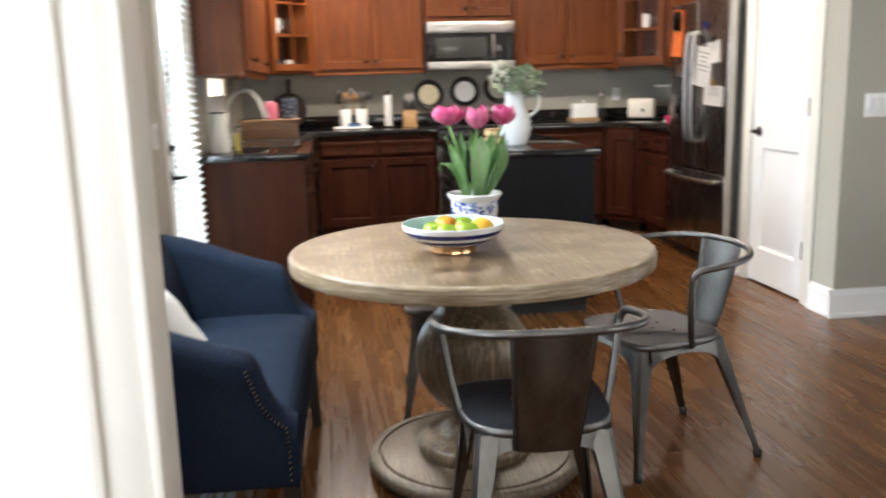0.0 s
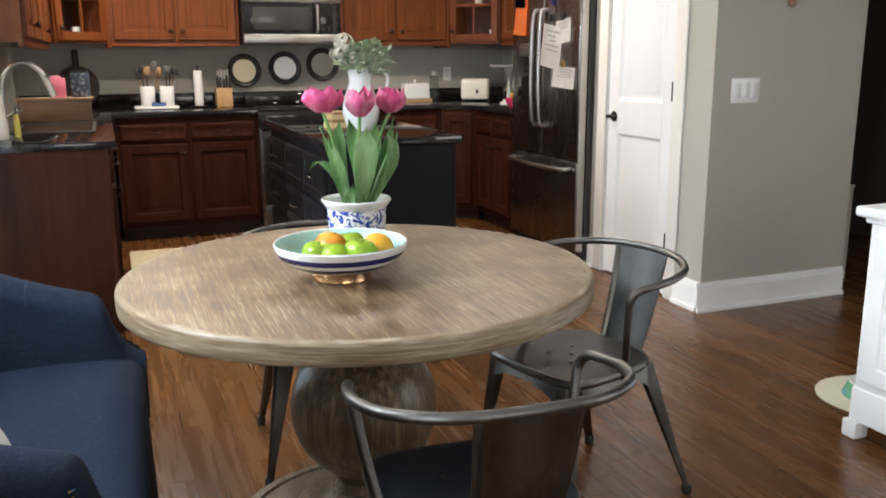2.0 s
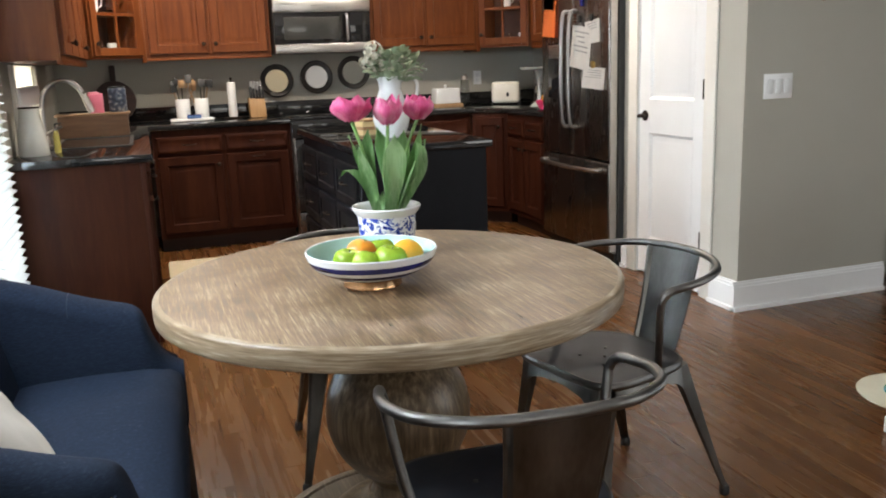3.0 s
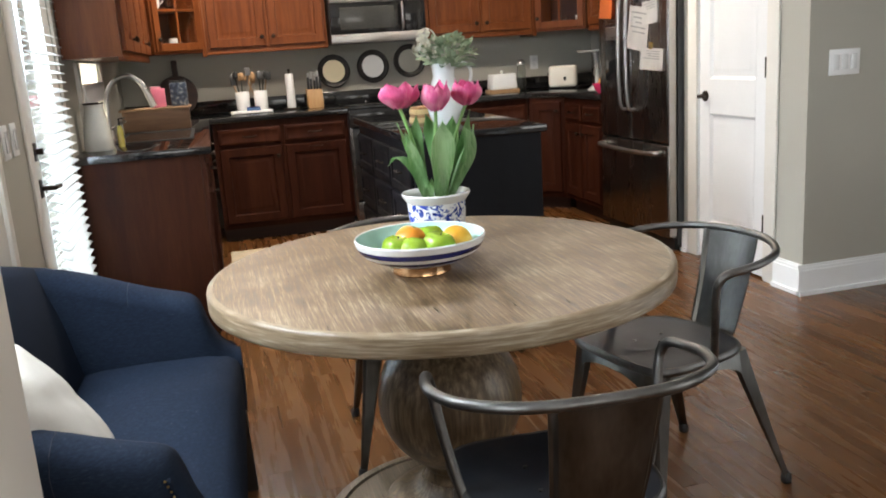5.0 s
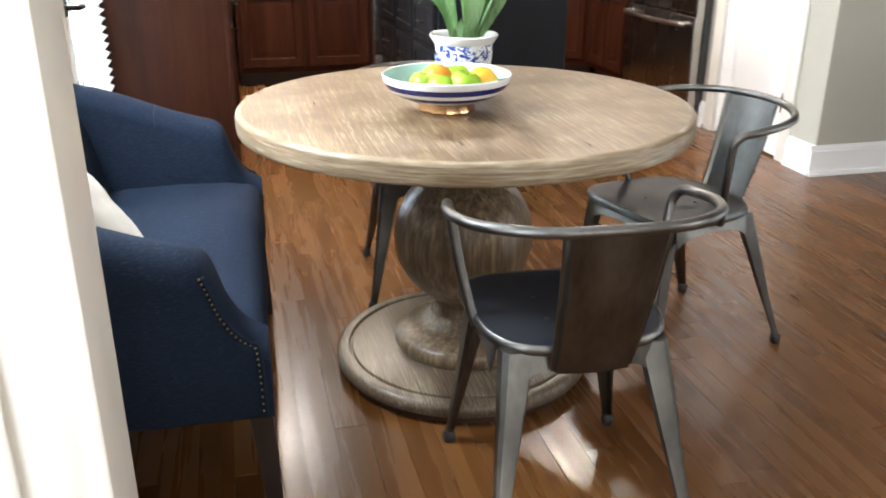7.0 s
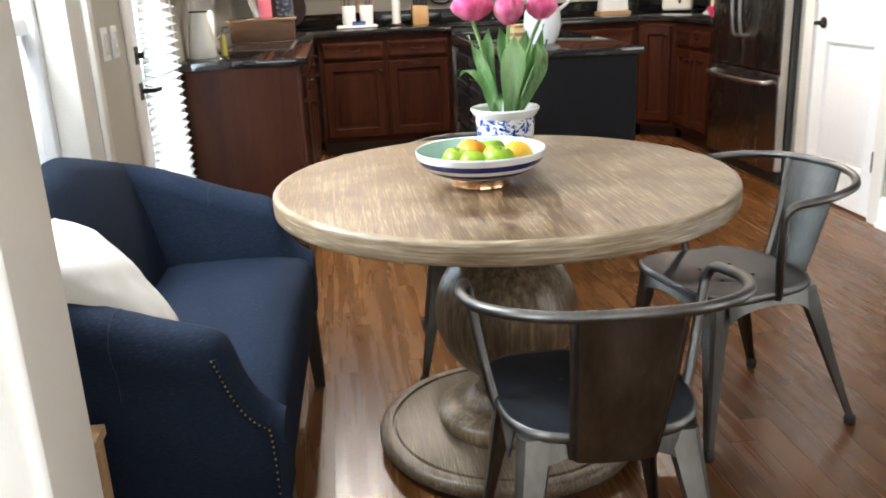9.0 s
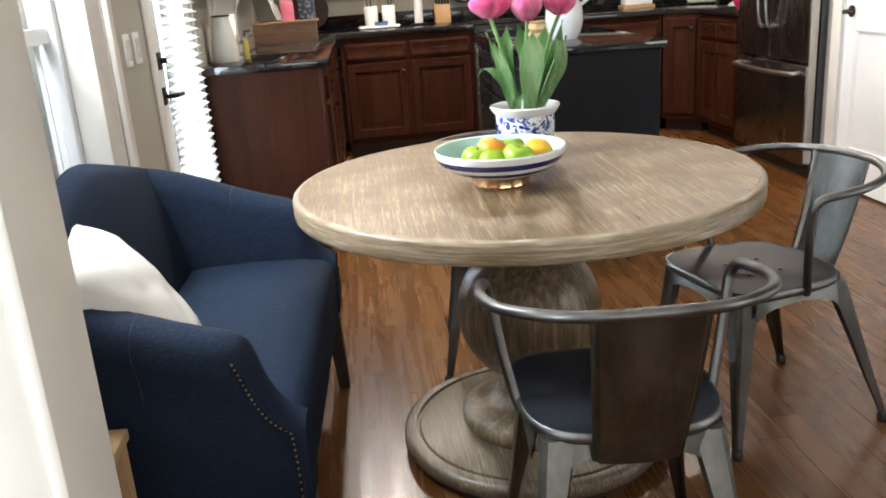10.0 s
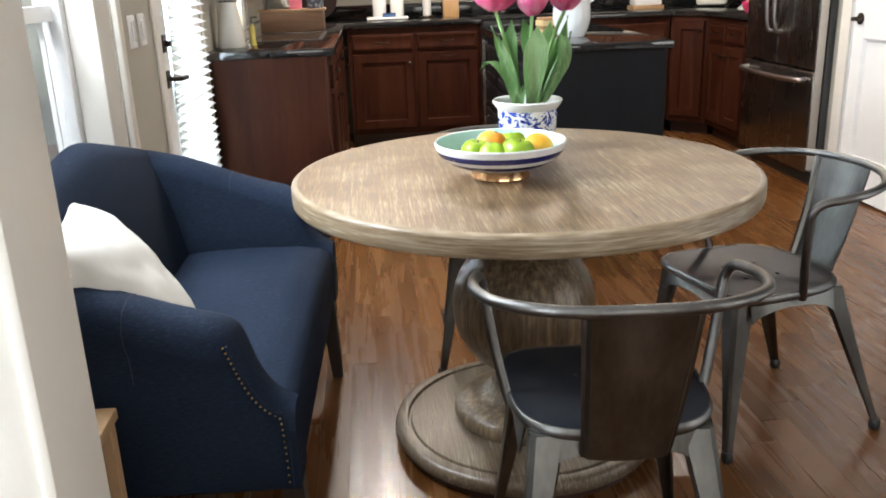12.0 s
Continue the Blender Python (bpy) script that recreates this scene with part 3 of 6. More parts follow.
# ---- chairs ----
def metal_chair():
    """A pressed-steel armchair that faces +y."""
    ch = thing("metal_chair", 0, 0, 0, 0, "gunmetal pressed-steel armchair with tube back rail", "chair", "chairs round the table")
    # seat pan: square front, rounder back, slightly dished, with a rolled bright edge
    n = 56

    def rim(s, z):
        out = []
        for i in range(n):
            a = 2 * math.pi * i / n
            c, q = math.cos(a), math.sin(a)
            e = 5.0 if q > 0 else 3.3
            k = (abs(c) ** e + abs(q) ** e) ** (-1 / e)
            out.append((0.195 * s * k * c * (1.0 + 0.06 * q), 0.184 * s * k * q + 0.011, z))
        return out
    part("seat", loft([rim(0.985, 0.43), rim(0.985, 0.4445), rim(0.93, 0.4445), rim(0.75, 0.441), rim(0.4, 0.437), rim(0.05, 0.436)]), DARKSEAT, ch, "dished steel seat with dark reflections in its colour and drain holes")
    part("seat_edge", loft([rim(0.97, 0.424), rim(1.0, 0.423), rim(1.02, 0.427), rim(1.03, 0.434), rim(1.022, 0.442), rim(1.0, 0.4465), rim(0.98, 0.4462), rim(0.97, 0.43)]), TUBESTEEL, ch, "rolled seat edge worn to bright steel")
    for x, y in ((-0.05, 0.06), (0.05, 0.06), (0, 0.01), (-0.05, -0.04), (0.05, -0.04)):
        part("drain_hole", lathe([(0, 0.4355), (0.004, 0.4355), (0.0052, 0.4405), (0.004, 0.4412), (0.0, 0.4412)], 10, x, y), TUBESTEEL, ch, "small worn drain-hole rim")
    # apron under each side with an arched lower edge
    for k in range(4):
        m = Matrix.Rotation(k * math.pi / 2, 4, "Z")
        sc = Matrix.Diagonal((1.03, 0.985, 1, 1))
        bm = bmesh.new()
        prev = None
        for i in range(13):
            u = -1 + i / 6
            x = 0.128 * u
            zt, zb = 0.43, 0.368 + 0.034 * (1 - u * u) ** 0.6
            vs = [bm.verts.new(Vector((0, 0.012, 0)) + sc @ m @ Vector((x, 0.171 + o, z))) for o, z in ((0, zt), (0.012, zb), (0.0085, zb), (-0.004, zt))]
            if prev:
                for a in range(4):
                    bm.faces.new((prev[a], prev[(a + 1) % 4], vs[(a + 1) % 4], vs[a]))
            prev = vs
        part("apron", bm, GUNMETAL, ch)
    # tapered splayed legs with a pressed channel
    for sx, sy in ((1, 1), (-1, 1), (-1, -1), (1, -1)):
        secs = []
        for t in (0, 0.12, 0.35, 0.6, 0.85, 1.0):
            z = 0.428 * (1 - t) + 0.012 * t
            cx, cy = sx * (0.132 + 0.073 * t), sy * ((0.118 + 0.159 * t) if sy < 0 else (0.143 + 0.053 * t))
            wd = 0.027 * (1 - t) ** 1.2 + 0.012
            prof = [(1, 0.7), (0.7, 1), (0.25, 1), (-0.55, 0.95), (-0.75, 0.6), (0.3, 0.42), (0.42, 0.3), (0.6, -0.75), (0.95, -0.55), (1, 0.25)]
            secs.append([(cx + sx * wd * px, cy + sy * wd * py, z) for px, py in prof])
        leg = part("leg", loft(secs), GUNMETAL, ch)
        part("foot", lathe([(0, 0), (0.013, 0), (0.0155, 0.006), (0.0155, 0.02), (0.012, 0.03), (0, 0.03)], 14, sx * 0.207, sy * (0.279 if sy < 0 else 0.198)), BLACK, leg, "black rubber foot")
    # back and arm rail in one bent tube
    zr = 0.69
    pts = [(-0.192, -0.005, 0.42), (-0.203, 0.005, 0.46), (-0.22, 0.022, 0.54), (-0.235, 0.034, 0.63), (-0.241, 0.034, 0.662), (-0.25, 0.014, 0.684), (-0.261, -0.04, 0.692), (-0.26, -0.11, 0.70), (-0.225, -0.192, 0.708), (-0.13, -0.262, 0.716), (0, -0.282, 0.72)]
    pts += [(-x, y, z) for x, y, z in pts[-2::-1]]
    part("arm_rail", tube(spline(pts, 7), 0.0108, 12), TUBESTEEL, ch, "bright bent steel tube rail")
    # back splat: pressed sheet with folded edges
    secs = []
    for i in range(9):
        t = i / 8
        z = 0.395 + t * 0.322
        y = -0.185 - 0.087 * t - 0.008 * math.sin(math.pi * t)
        hw = 0.083 + 0.02 * t
        s = []
        for u in (-1, -0.93, -0.86, -0.5, 0, 0.5, 0.86, 0.93, 1):
            s.append((hw * u, y + (0.008 if abs(u) > 0.9 else 0.0) - 0.012 * (1 - u * u), z))
        s += [(x * 0.995, yy + 0.003, zz) for x, yy, zz in s[::-1]]
        secs.append(s)
    part("backrest", loft(secs), GUNMETAL, ch, "flat pressed-steel back splat with folded edges")
    return ch


def facing(x, y, fx, fy):
    return pose(x, y, 0, 0, 0, math.degrees(math.atan2(-fx, fy)))


ch = metal_chair()
ch.matrix_basis = facing(1.185, 2.31, 0.055, 0.9985)
copy_thing(ch, facing(1.766, 2.928, -0.974, -0.226))
copy_thing(ch, facing(1.157, 3.466, -0.114, -0.993))

# ---- settee ----
sofa = thing("settee", 0.297, 2.875, 0, -1.9, "navy blue upholstered settee with scooped arms and brass nailheads", "sofa")
SEAM = surface("seam_thread", two((0.010, 0.015, 0.028), (0.02, 0.026, 0.042)), 90, rough=(0.8, 0.9))
sofa.scale = (0.97, 1, 1)
SY = 0.58                            # half its length


CREST = [(p.x, p.y) for p in spline([(u, z, 0) for u, z in [(0.0, 0.765), (0.1, 0.75), (0.22, 0.714), (0.33, 0.672), (0.42, 0.645), (0.468, 0.632), (0.492, 0.614), (0.505, 0.582), (0.521, 0.532), (0.549, 0.483), (0.588, 0.452), (0.63, 0.437)]], 5)]


def arm_top(x):
    """Height of an arm's crest by its place from back to front."""
    u = x + 0.3
    for (a, za), (b, zb) in zip(CREST, CREST[1:]):
        if u <= b:
            return za + (zb - za) * max(0, (u - a) / (b - a))
    return CREST[-1][1]


XS = [-0.3, -0.24, -0.16, -0.08, -0.0, 0.06, 0.12, 0.155, 0.172, 0.183, 0.191, 0.197, 0.202, 0.207, 0.211, 0.216, 0.222, 0.229, 0.238, 0.248, 0.259, 0.27, 0.281, 0.292, 0.3]
for s in (-1, 1):
    secs = []
    for x in XS:
        zt = arm_top(x)
        roll = max(0.0, min(1.0, (0.2 - x) / 0.04))
        out = SY + 0.02 * roll
        inn = SY - 0.118
        hgt = zt - 0.27
        prof = [(SY - 0.015, 0.27), (SY, 0.285), (SY, zt - 0.16 * min(1, hgt / 0.3)), (SY + 0.004 * roll, zt - 0.105 * min(1, hgt / 0.3)), (out, zt - 0.07 * min(1, hgt / 0.3)), (out + 0.004 * roll, zt - 0.045), (out - 0.012, zt - 0.014), ((out + inn) / 2 + 0.015, zt), ((out + inn) / 2 - 0.02, zt - 0.002), (inn + 0.01, zt - 0.018), (inn, zt - 0.05), (inn, 0.36), (inn, 0.27)]
        secs.append([(x, s * a, b) for a, b in prof])
    arm = part("arm", loft(secs), NAVY, sofa, smooth=65)
    seam = secs[XS.index(-0.0)][2:11]
    part("seam", tube([(x, y, z + 0.0006) for x, y, z in seam], 0.0009, 5), SEAM, arm, "thin pale stitched seam")
    line = [(x - 0.009, s * (SY + 0.004 + 0.012 * max(0.0, min(1.0, (0.22 - x) / 0.03))), arm_top(x) - 0.009) for x in (0.196, 0.204, 0.211, 0.22, 0.232, 0.246, 0.262, 0.276, 0.288)]
    line = spline(line + [(0.284, s * (SY + 0.003), 0.39), (0.286, s * (SY + 0.003), 0.29)], 5)
    part("piping", tube([(x, y, z) for x, y, z in line], 0.0045, 6), NAVY, arm)
    bm, last = None, None
    for p in spline(line, 4):
        if last is None or (p - last).length > 0.0112:
            bm = ball((p.x - 0.006, p.y, p.z - 0.003), 0.0025, 8, 5, (1, 0.6, 1), bm)
            last = p
    part("nailhead_trim", bm, BRASS, arm, "row of small brass nailheads", kind="stuff")


def back_pt(u, v):
    # u round the section, v along the length
    y = -SY + 0.06 + (2 * SY - 0.12) * v
    e = abs(2 * v - 1)
    top = 0.895 - 0.125 * math.sqrt(e * e + 0.012)
    prof = [(-0.3, 0.27), (-0.3, top - 0.03), (-0.285, top - 0.006), (-0.27, top), (-0.25, top - 0.008), (-0.235, top - 0.035), (-0.19, 0.62), (-0.15, 0.44), (-0.15, 0.27)]
    x, z = prof[int(round(u * 9)) % 9]
    return (x + 0.015 * math.sin(math.pi * v) * (1 if x > -0.25 else 0), y, z)


part("backrest", loft([[back_pt(i / 9, j / 24) for i in range(9)] for j in range(25)]), NAVY, sofa)


def seat_pt(u, v):
    y = -SY + 0.09 + (2 * SY - 0.18) * v
    crown = 0.022 * math.sin(math.pi * min(1, max(0, v))) ** 0.6
    prof = [(-0.2, 0.27), (-0.2, 0.44), (-0.1, 0.452 + crown * 0.6), (0.05, 0.456 + crown), (0.2, 0.452 + crown * 0.8), (0.262, 0.445 + crown * 0.5), (0.288, 0.428), (0.297, 0.405), (0.297, 0.33), (0.295, 0.28), (0.285, 0.27)]
    x, z = prof[int(round(u * 11)) % 11]
    return (x, y, z + 0.003 * noise.noise(Vector((x * 9, y * 9, 1))))


part("seat", loft([[seat_pt(i / 11, j / 30) for i in range(11)] for j in range(31)]), NAVY, sofa)
LEGWOOD = surface("dark_espresso_wood", two((0.012, 0.008, 0.006), (0.03, 0.019, 0.013)), 8, (8, 8, 1), (0.35, 0.5))
for sx, sy in ((1, 1), (1, -1), (-1, 1), (-1, -1)):
    secs = []
    for t in (0, 0.5, 1):
        h = 0.026 - 0.009 * t
        cx, cy, z = sx * 0.268 + (0.018 * t if sx > 0 else 0.0), sy * (SY - 0.09), 0.28 * (1 - t)
        secs.append([(cx + h * a, cy + h * b, z) for a, b in ((1, 1), (-1, 1), (-1, -1), (1, -1))])
    part("leg", loft(secs), LEGWOOD, sofa, "dark tapered wooden leg", smooth=0)


# ---- kitchen ----
def raised(w, h, x0, z0, fr=0.06):
    return panel(w, h, [(0.0, 0.016), (0.004, 0.021), (fr, 0.021), (fr + 0.007, 0.008), (fr + 0.015, 0.006), (fr + 0.044, 0.0185), (fr + 0.05, 0.019)], x0, z0)


def knob(x, z, parent):
    bm = lathe([(0, 0), (0.006, 0), (0.006, 0.014), (0.015, 0.018), (0.016, 0.024), (0.01, 0.03), (0, 0.031)], 14)
    bmesh.ops.transform(bm, matrix=Matrix.Translation((x, -0.02, z)) @ Matrix.Rotation(radians(90), 4, "X"), verts=bm.verts)
    part("knob", bm, BRONZE, parent, "dark bronze knob")


def pull(x, z, parent):
    part("handle", tube(spline([(x - 0.045, -0.018, z), (x - 0.04, -0.04, z), (x, -0.046, z - 0.004), (x + 0.04, -0.04, z), (x + 0.045, -0.018, z)], 5), 0.0045, 8), BRONZE, parent, "dark bronze bar pull")


def base_cabinet(x, y, rz, w, doors=1, drawer=True, depth=0.6, label="cherry base cabinet with raised-panel doors, shade in its colour", knobs=None, mat=None):
    """A base unit; its origin is the front's lower left corner, the front faces -y before the turn."""
    mat = mat or SHADED_CHERRY
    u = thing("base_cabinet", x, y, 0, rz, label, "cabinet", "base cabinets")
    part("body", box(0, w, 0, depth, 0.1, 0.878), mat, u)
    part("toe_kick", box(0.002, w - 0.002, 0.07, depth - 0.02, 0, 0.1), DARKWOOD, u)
    dw = (w - 0.03 * (doors + 1)) / doors
    for i in range(doors):
        x0 = 0.03 + i * (dw + 0.03)
        ztop = 0.69 if drawer else 0.845
        d = part("door", raised(dw, ztop - 0.14, x0, 0.14), mat, u)
        kx = x0 + dw - 0.03 if (knobs or "rl")[i % 2] == "r" else x0 + 0.03
        if knobs and knobs[i % 2] == "p":
            pull(x0 + dw / 2, ztop - 0.025, d)
        else:
            knob(kx, ztop - 0.07, d)
        if drawer:
            f = part("drawer", panel(dw, 0.115, [(0.0, 0.015), (0.006, 0.02), (0.02, 0.02), (0.024, 0.017)], x0, 0.715), mat, u)
            pull(x0 + dw / 2, 0.775, f)
    return u


def wall_cabinet(x, y, z, rz, w, h, doors=2, depth=0.32, label="cherry wall cabinet with raised-panel doors"):
    u = thing("wall_cabinet", x, y, z, rz, label, "cabinet", "wall cabinets")
    part("body", box(0, w, 0, depth, 0, h), CHERRY, u)
    part("light_rail", box(0, w, -0.004, 0.02, -0.02, 0.0, 0.003), CHERRY_H, u)
    dw = (w - 0.025 * (doors + 1)) / doors
    for i in range(doors):
        x0 = 0.025 + i * (dw + 0.025)
        d = part("door", raised(dw, h - 0.05, x0, 0.025), CHERRY, u)
        knob(x0 + dw - 0.03 if i % 2 == 0 else x0 + 0.03, 0.09, d)
    return u


CY = 7.22                                # front of the back run
UY = BACK - 0.33                         # front of the wall cabinets
UZ, UH = 1.385, 0.98
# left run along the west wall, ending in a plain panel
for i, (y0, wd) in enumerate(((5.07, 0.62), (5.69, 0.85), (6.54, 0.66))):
    base_cabinet(0.55, y0, 90, wd, 2 if wd > 0.7 else 1, i != 1, 0.57, "cherry sink-run base cabinet, shade in its colour")
end = thing("end_panel", 0.0, 5.05, 0, 0, "plain cherry end panel of the sink run, shade in its colour", "panel")
part("board", box(LEFT + 0.034, 0.528, 0.0, 0.018, 0.0, 0.878, 0.002), SHADED_CHERRY, end)
part("corner_strip", box(0.529, 0.552, -0.002, 0.02, 0.0, 0.878, 0.0025), SHADED_CHERRY, end, "narrow cherry corner strip")
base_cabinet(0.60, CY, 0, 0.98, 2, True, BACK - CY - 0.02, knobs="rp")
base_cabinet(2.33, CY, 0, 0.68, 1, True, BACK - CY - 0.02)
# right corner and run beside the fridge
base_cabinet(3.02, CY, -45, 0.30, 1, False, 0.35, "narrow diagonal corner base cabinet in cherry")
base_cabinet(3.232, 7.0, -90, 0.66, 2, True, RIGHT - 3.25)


def counter(name, outline, label, z0=0.88, z1=0.917):
    bm = bmesh.new()
    vs = [bm.verts.new((x, y, z0)) for x, y in outline]
    f = bm.faces.new(vs)
    ex = bmesh.ops.extrude_face_region(bm, geom=[f])
    bmesh.ops.translate(bm, verts=[e for e in ex["geom"] if isinstance(e, bmesh.types.BMVert)], vec=(0, 0, z1 - z0))
    bmesh.ops.bevel(bm, geom=bm.edges, offset=0.005, segments=2, profile=0.5, affect="EDGES")
    return solo(name, bm, GRANITE, label, "countertop", smooth=25)


counter("countertop", [(LEFT + 0.004, 5.03), (0.585, 5.03), (0.585, 7.185), (1.582, 7.185), (1.582, BACK - 0.004), (LEFT + 0.004, BACK - 0.004)], "polished black granite worktop round the sink")
counter("countertop", [(2.328, 7.185), (3.03, 7.185), (3.2, 7.015), (3.2, 6.33), (RIGHT - 0.004, 6.33), (RIGHT - 0.004, BACK - 0.004), (2.328, BACK - 0.004)], "polished black granite worktop beside the range")
solo("backsplash", box(LEFT + 0.002, 3.86, BACK - 0.024, BACK - 0.004, 0.918, 1.02, 0.003), GRANITE, "low black granite upstand along the wall", "backsplash")

# wall cabinets
wall_cabinet(0.24, 5.17, UZ - 0.03, 90, 2.0, UH, 4, 0.265, "cherry wall cabinets over the sink run")
wall_cabinet(0.63, UY, UZ, 0, 0.90, UH)
wall_cabinet(1.545, UY, 1.80, 0, 0.755, UH + UZ - 1.80, 2, label="short cherry wall cabinet over the microwave")
wall_cabinet(2.31, UY, UZ + 0.005, 0, 0.90, UH)
wall_cabinet(3.535, 7.19, UZ, -90, 0.88, UH, 2)


def glass_cabinet(x, y, rz, w, z=UZ):
    u = thing("glass_cabinet", x, y, z, rz, "diagonal cherry corner cabinet with mullioned glass door", "cabinet", "wall cabinets")
    part("back_panel", box(0.002, w - 0.002, 0.30, 0.32, 0.002, UH - 0.002), DARKWOOD, u, "dark wooden back panel")
    bm = box(0, 0.018, 0.0, 0.3, 0, UH)
    box(w - 0.018, w, 0.0, 0.3, 0, UH, bm=bm)
    box(0.018, w - 0.018, 0.0, 0.3, 0, 0.02, bm=bm)
    box(0.018, w - 0.018, 0.0, 0.3, UH - 0.02, UH, bm=bm)
    part("body", bm, CHERRY, u)
    for zz in (0.3, 0.6):
        part("shelf", box(0.02, w - 0.02, 0.03, 0.3, zz, zz + 0.015), CHERRY_H, u)
    bm = None
    for x0, x1, z0, z1 in ((0.01, 0.062, 0.02, UH - 0.02), (w - 0.062, w - 0.01, 0.02, UH - 0.02), (0.062, w - 0.062, 0.02, 0.075), (0.062, w - 0.062, UH - 0.075, UH - 0.02), (w / 2 - 0.008, w / 2 + 0.008, 0.075, UH - 0.075), (0.062, w - 0.062, 0.29, 0.306), (0.062, w - 0.062, 0.54, 0.556)):
        bm = box(x0, x1, -0.02, 0.0, z0, z1, 0.002, 1, bm=bm)
    d = part("door", bm, CHERRY, u)
    part("pane", box(0.06, w - 0.06, -0.009, -0.006, 0.07, UH - 0.07), GLASS, d).visible_shadow = False
    knob(0.035, 0.1, d)
    return u


glass_cabinet(0.28, 7.205, 45, 0.46)
glass_cabinet(3.225, 7.535, -45, 0.43)
for x in (0.613, 3.216):
    p = solo("pilaster", box(x - 0.016, x + 0.016, UY - 0.012, UY + 0.3, UZ - 0.03, UZ + UH, 0.003), CHERRY, "narrow cherry filler strip between wall cabinets", "trim")

# microwave
mw = thing("microwave", 1.548, UY - 0.07, 1.385, 0, "stainless over-the-range microwave with black glass door", "microwave")
MW, MH = 0.742, 0.395
part("body", box(0, MW, 0, 0.39, 0, MH), BLACK, mw)
part("top_band", box(0, MW, -0.03, 0, MH - 0.095, MH, 0.005), STEEL, mw, "brushed steel top band")
part("bottom_band", box(0, MW, -0.035, 0, 0.0, 0.068, 0.005), STEEL, mw, "brushed steel bottom band")
part("door", box(0.004, 0.575, -0.026, 0, 0.07, MH - 0.097, 0.003), BLACKGLASS, mw)
part("door_window", box(0.075, 0.50, -0.029, -0.026, 0.1, MH - 0.13, 0.002), surface("microwave_mesh_window", two((0.03, 0.032, 0.03), (0.05, 0.05, 0.048)), 200, rough=(0.1, 0.2)), mw, "dark mesh window")
part("control_panel", box(0.58, MW - 0.002, -0.026, 0, 0.07, MH - 0.097, 0.003), BLACKGLASS, mw)
part("handle", tube(spline([(0.555, -0.03, 0.09), (0.553, -0.06, 0.1), (0.553, -0.065, 0.18), (0.553, -0.06, 0.27), (0.555, -0.03, 0.28)], 5), 0.011, 10), SATIN, mw, "steel bar handle")

# range
rg = thing("range", 1.585, CY - 0.03, 0, 0, "dark stainless slide-in range with black glass cooktop", "range")
RW = 0.74
part("body", box(0.0, RW, 0.03, 0.62, 0.05, 0.9), BLACK, rg)
part("cooktop", box(0, RW, -0.01, 0.63, 0.9, 0.925, 0.004), BLACKGLASS, rg, smooth=25)
part("oven_door", box(0.005, RW - 0.005, -0.01, 0.03, 0.22, 0.76, 0.005), BLACKGLASS, rg)
part("drawer", box(0.005, RW - 0.005, -0.005, 0.03, 0.06, 0.21, 0.005), DARKSTEEL, rg)
part("control_panel", box(0.0, RW, -0.02, 0.03, 0.77, 0.9, 0.005), BLACKGLASS, rg)
part("side_trim", box(-0.001, 0.018, -0.014, 0.028, 0.05, 0.9, 0.002), DARKSTEEL, rg)
part("handle", tube([(0.06, -0.05, 0.71), (RW - 0.06, -0.05, 0.71)], 0.012), STEEL, rg)
part("backguard", box(0.0, RW, 0.60, 0.622, 0.925, 1.0, 0.004), BLACKGLASS, rg)

# island
isl = thing("kitchen_island", 1.45, 4.65, 0, 0, "black painted kitchen island with polished granite top", "island")
IW, IL = 0.685, 1.5
part("body", box(0.03, IW - 0.03, 0.03, IL - 0.03, 0.09, 0.88), ISLANDPAINT, isl)
part("end_panel", panel(IW - 0.06, 0.79, [(0, 0.012), (0.003, 0.015)], 0.03, 0.09), ISLANDPAINT, isl).location = (0, 0.03, 0)
part("toe_kick", box(0.08, IW - 0.05, 0.08, IL - 0.08, 0, 0.09), BLACK, isl)
part("top", box(0, IW, 0, IL, 0.88, 0.917, 0.006), GRANITE, isl, smooth=25)
for i in range(3):
    for z0, hh in ((0.13, 0.25), (0.4, 0.2), (0.62, 0.2)):
        d = part("drawer", panel(0.46, hh, [(0, 0.014), (0.006, 0.018), (0.04, 0.018), (0.046, 0.012)], 0, 0), ISLANDPAINT, isl)
        d.matrix_basis = pose(0.03, 0.05 + i * 0.475 + 0.46, z0, 0, 0, -90)
        h = part("handle", tube(spline([(0.18, -0.016, hh / 2), (0.19, -0.038, hh / 2), (0.27, -0.038, hh / 2), (0.28, -0.016, hh / 2)], 4), 0.0045, 8), BRONZE, d, "dark bronze pull")

# fridge
fr = thing("fridge", 3.2, 6.31, 0, -90, "dark stainless french-door fridge with bottom freezer", "fridge")
FW, FH = 0.905, 1.78
GREYSIDE = surface("grey_fridge_side", two((0.09, 0.09, 0.09), (0.12, 0.12, 0.12)), 10, rough=(0.4, 0.5), metal=0.3)
part("body", box(0.004, FW - 0.004, 0.072, 0.66, 0.03, FH), GREYSIDE, fr)
for x0, x1 in ((0, FW / 2 - 0.003), (FW / 2 + 0.003, FW)):
    part("door", box(x0, x1, 0, 0.066, 0.655, FH, 0.012, 3), DARKSTEEL, fr)
part("freezer_drawer", box(0, FW, 0, 0.066, 0.075, 0.645, 0.012, 3), DARKSTEEL, fr)
part("grille", box(0.01, FW - 0.01, 0.05, 0.08, 0.0, 0.07), BLACK, fr)
part("door_edge", box(FW, FW + 0.004, 0.012, 0.056, 0.09, FH - 0.02), SATIN, fr, "bright steel door edge")
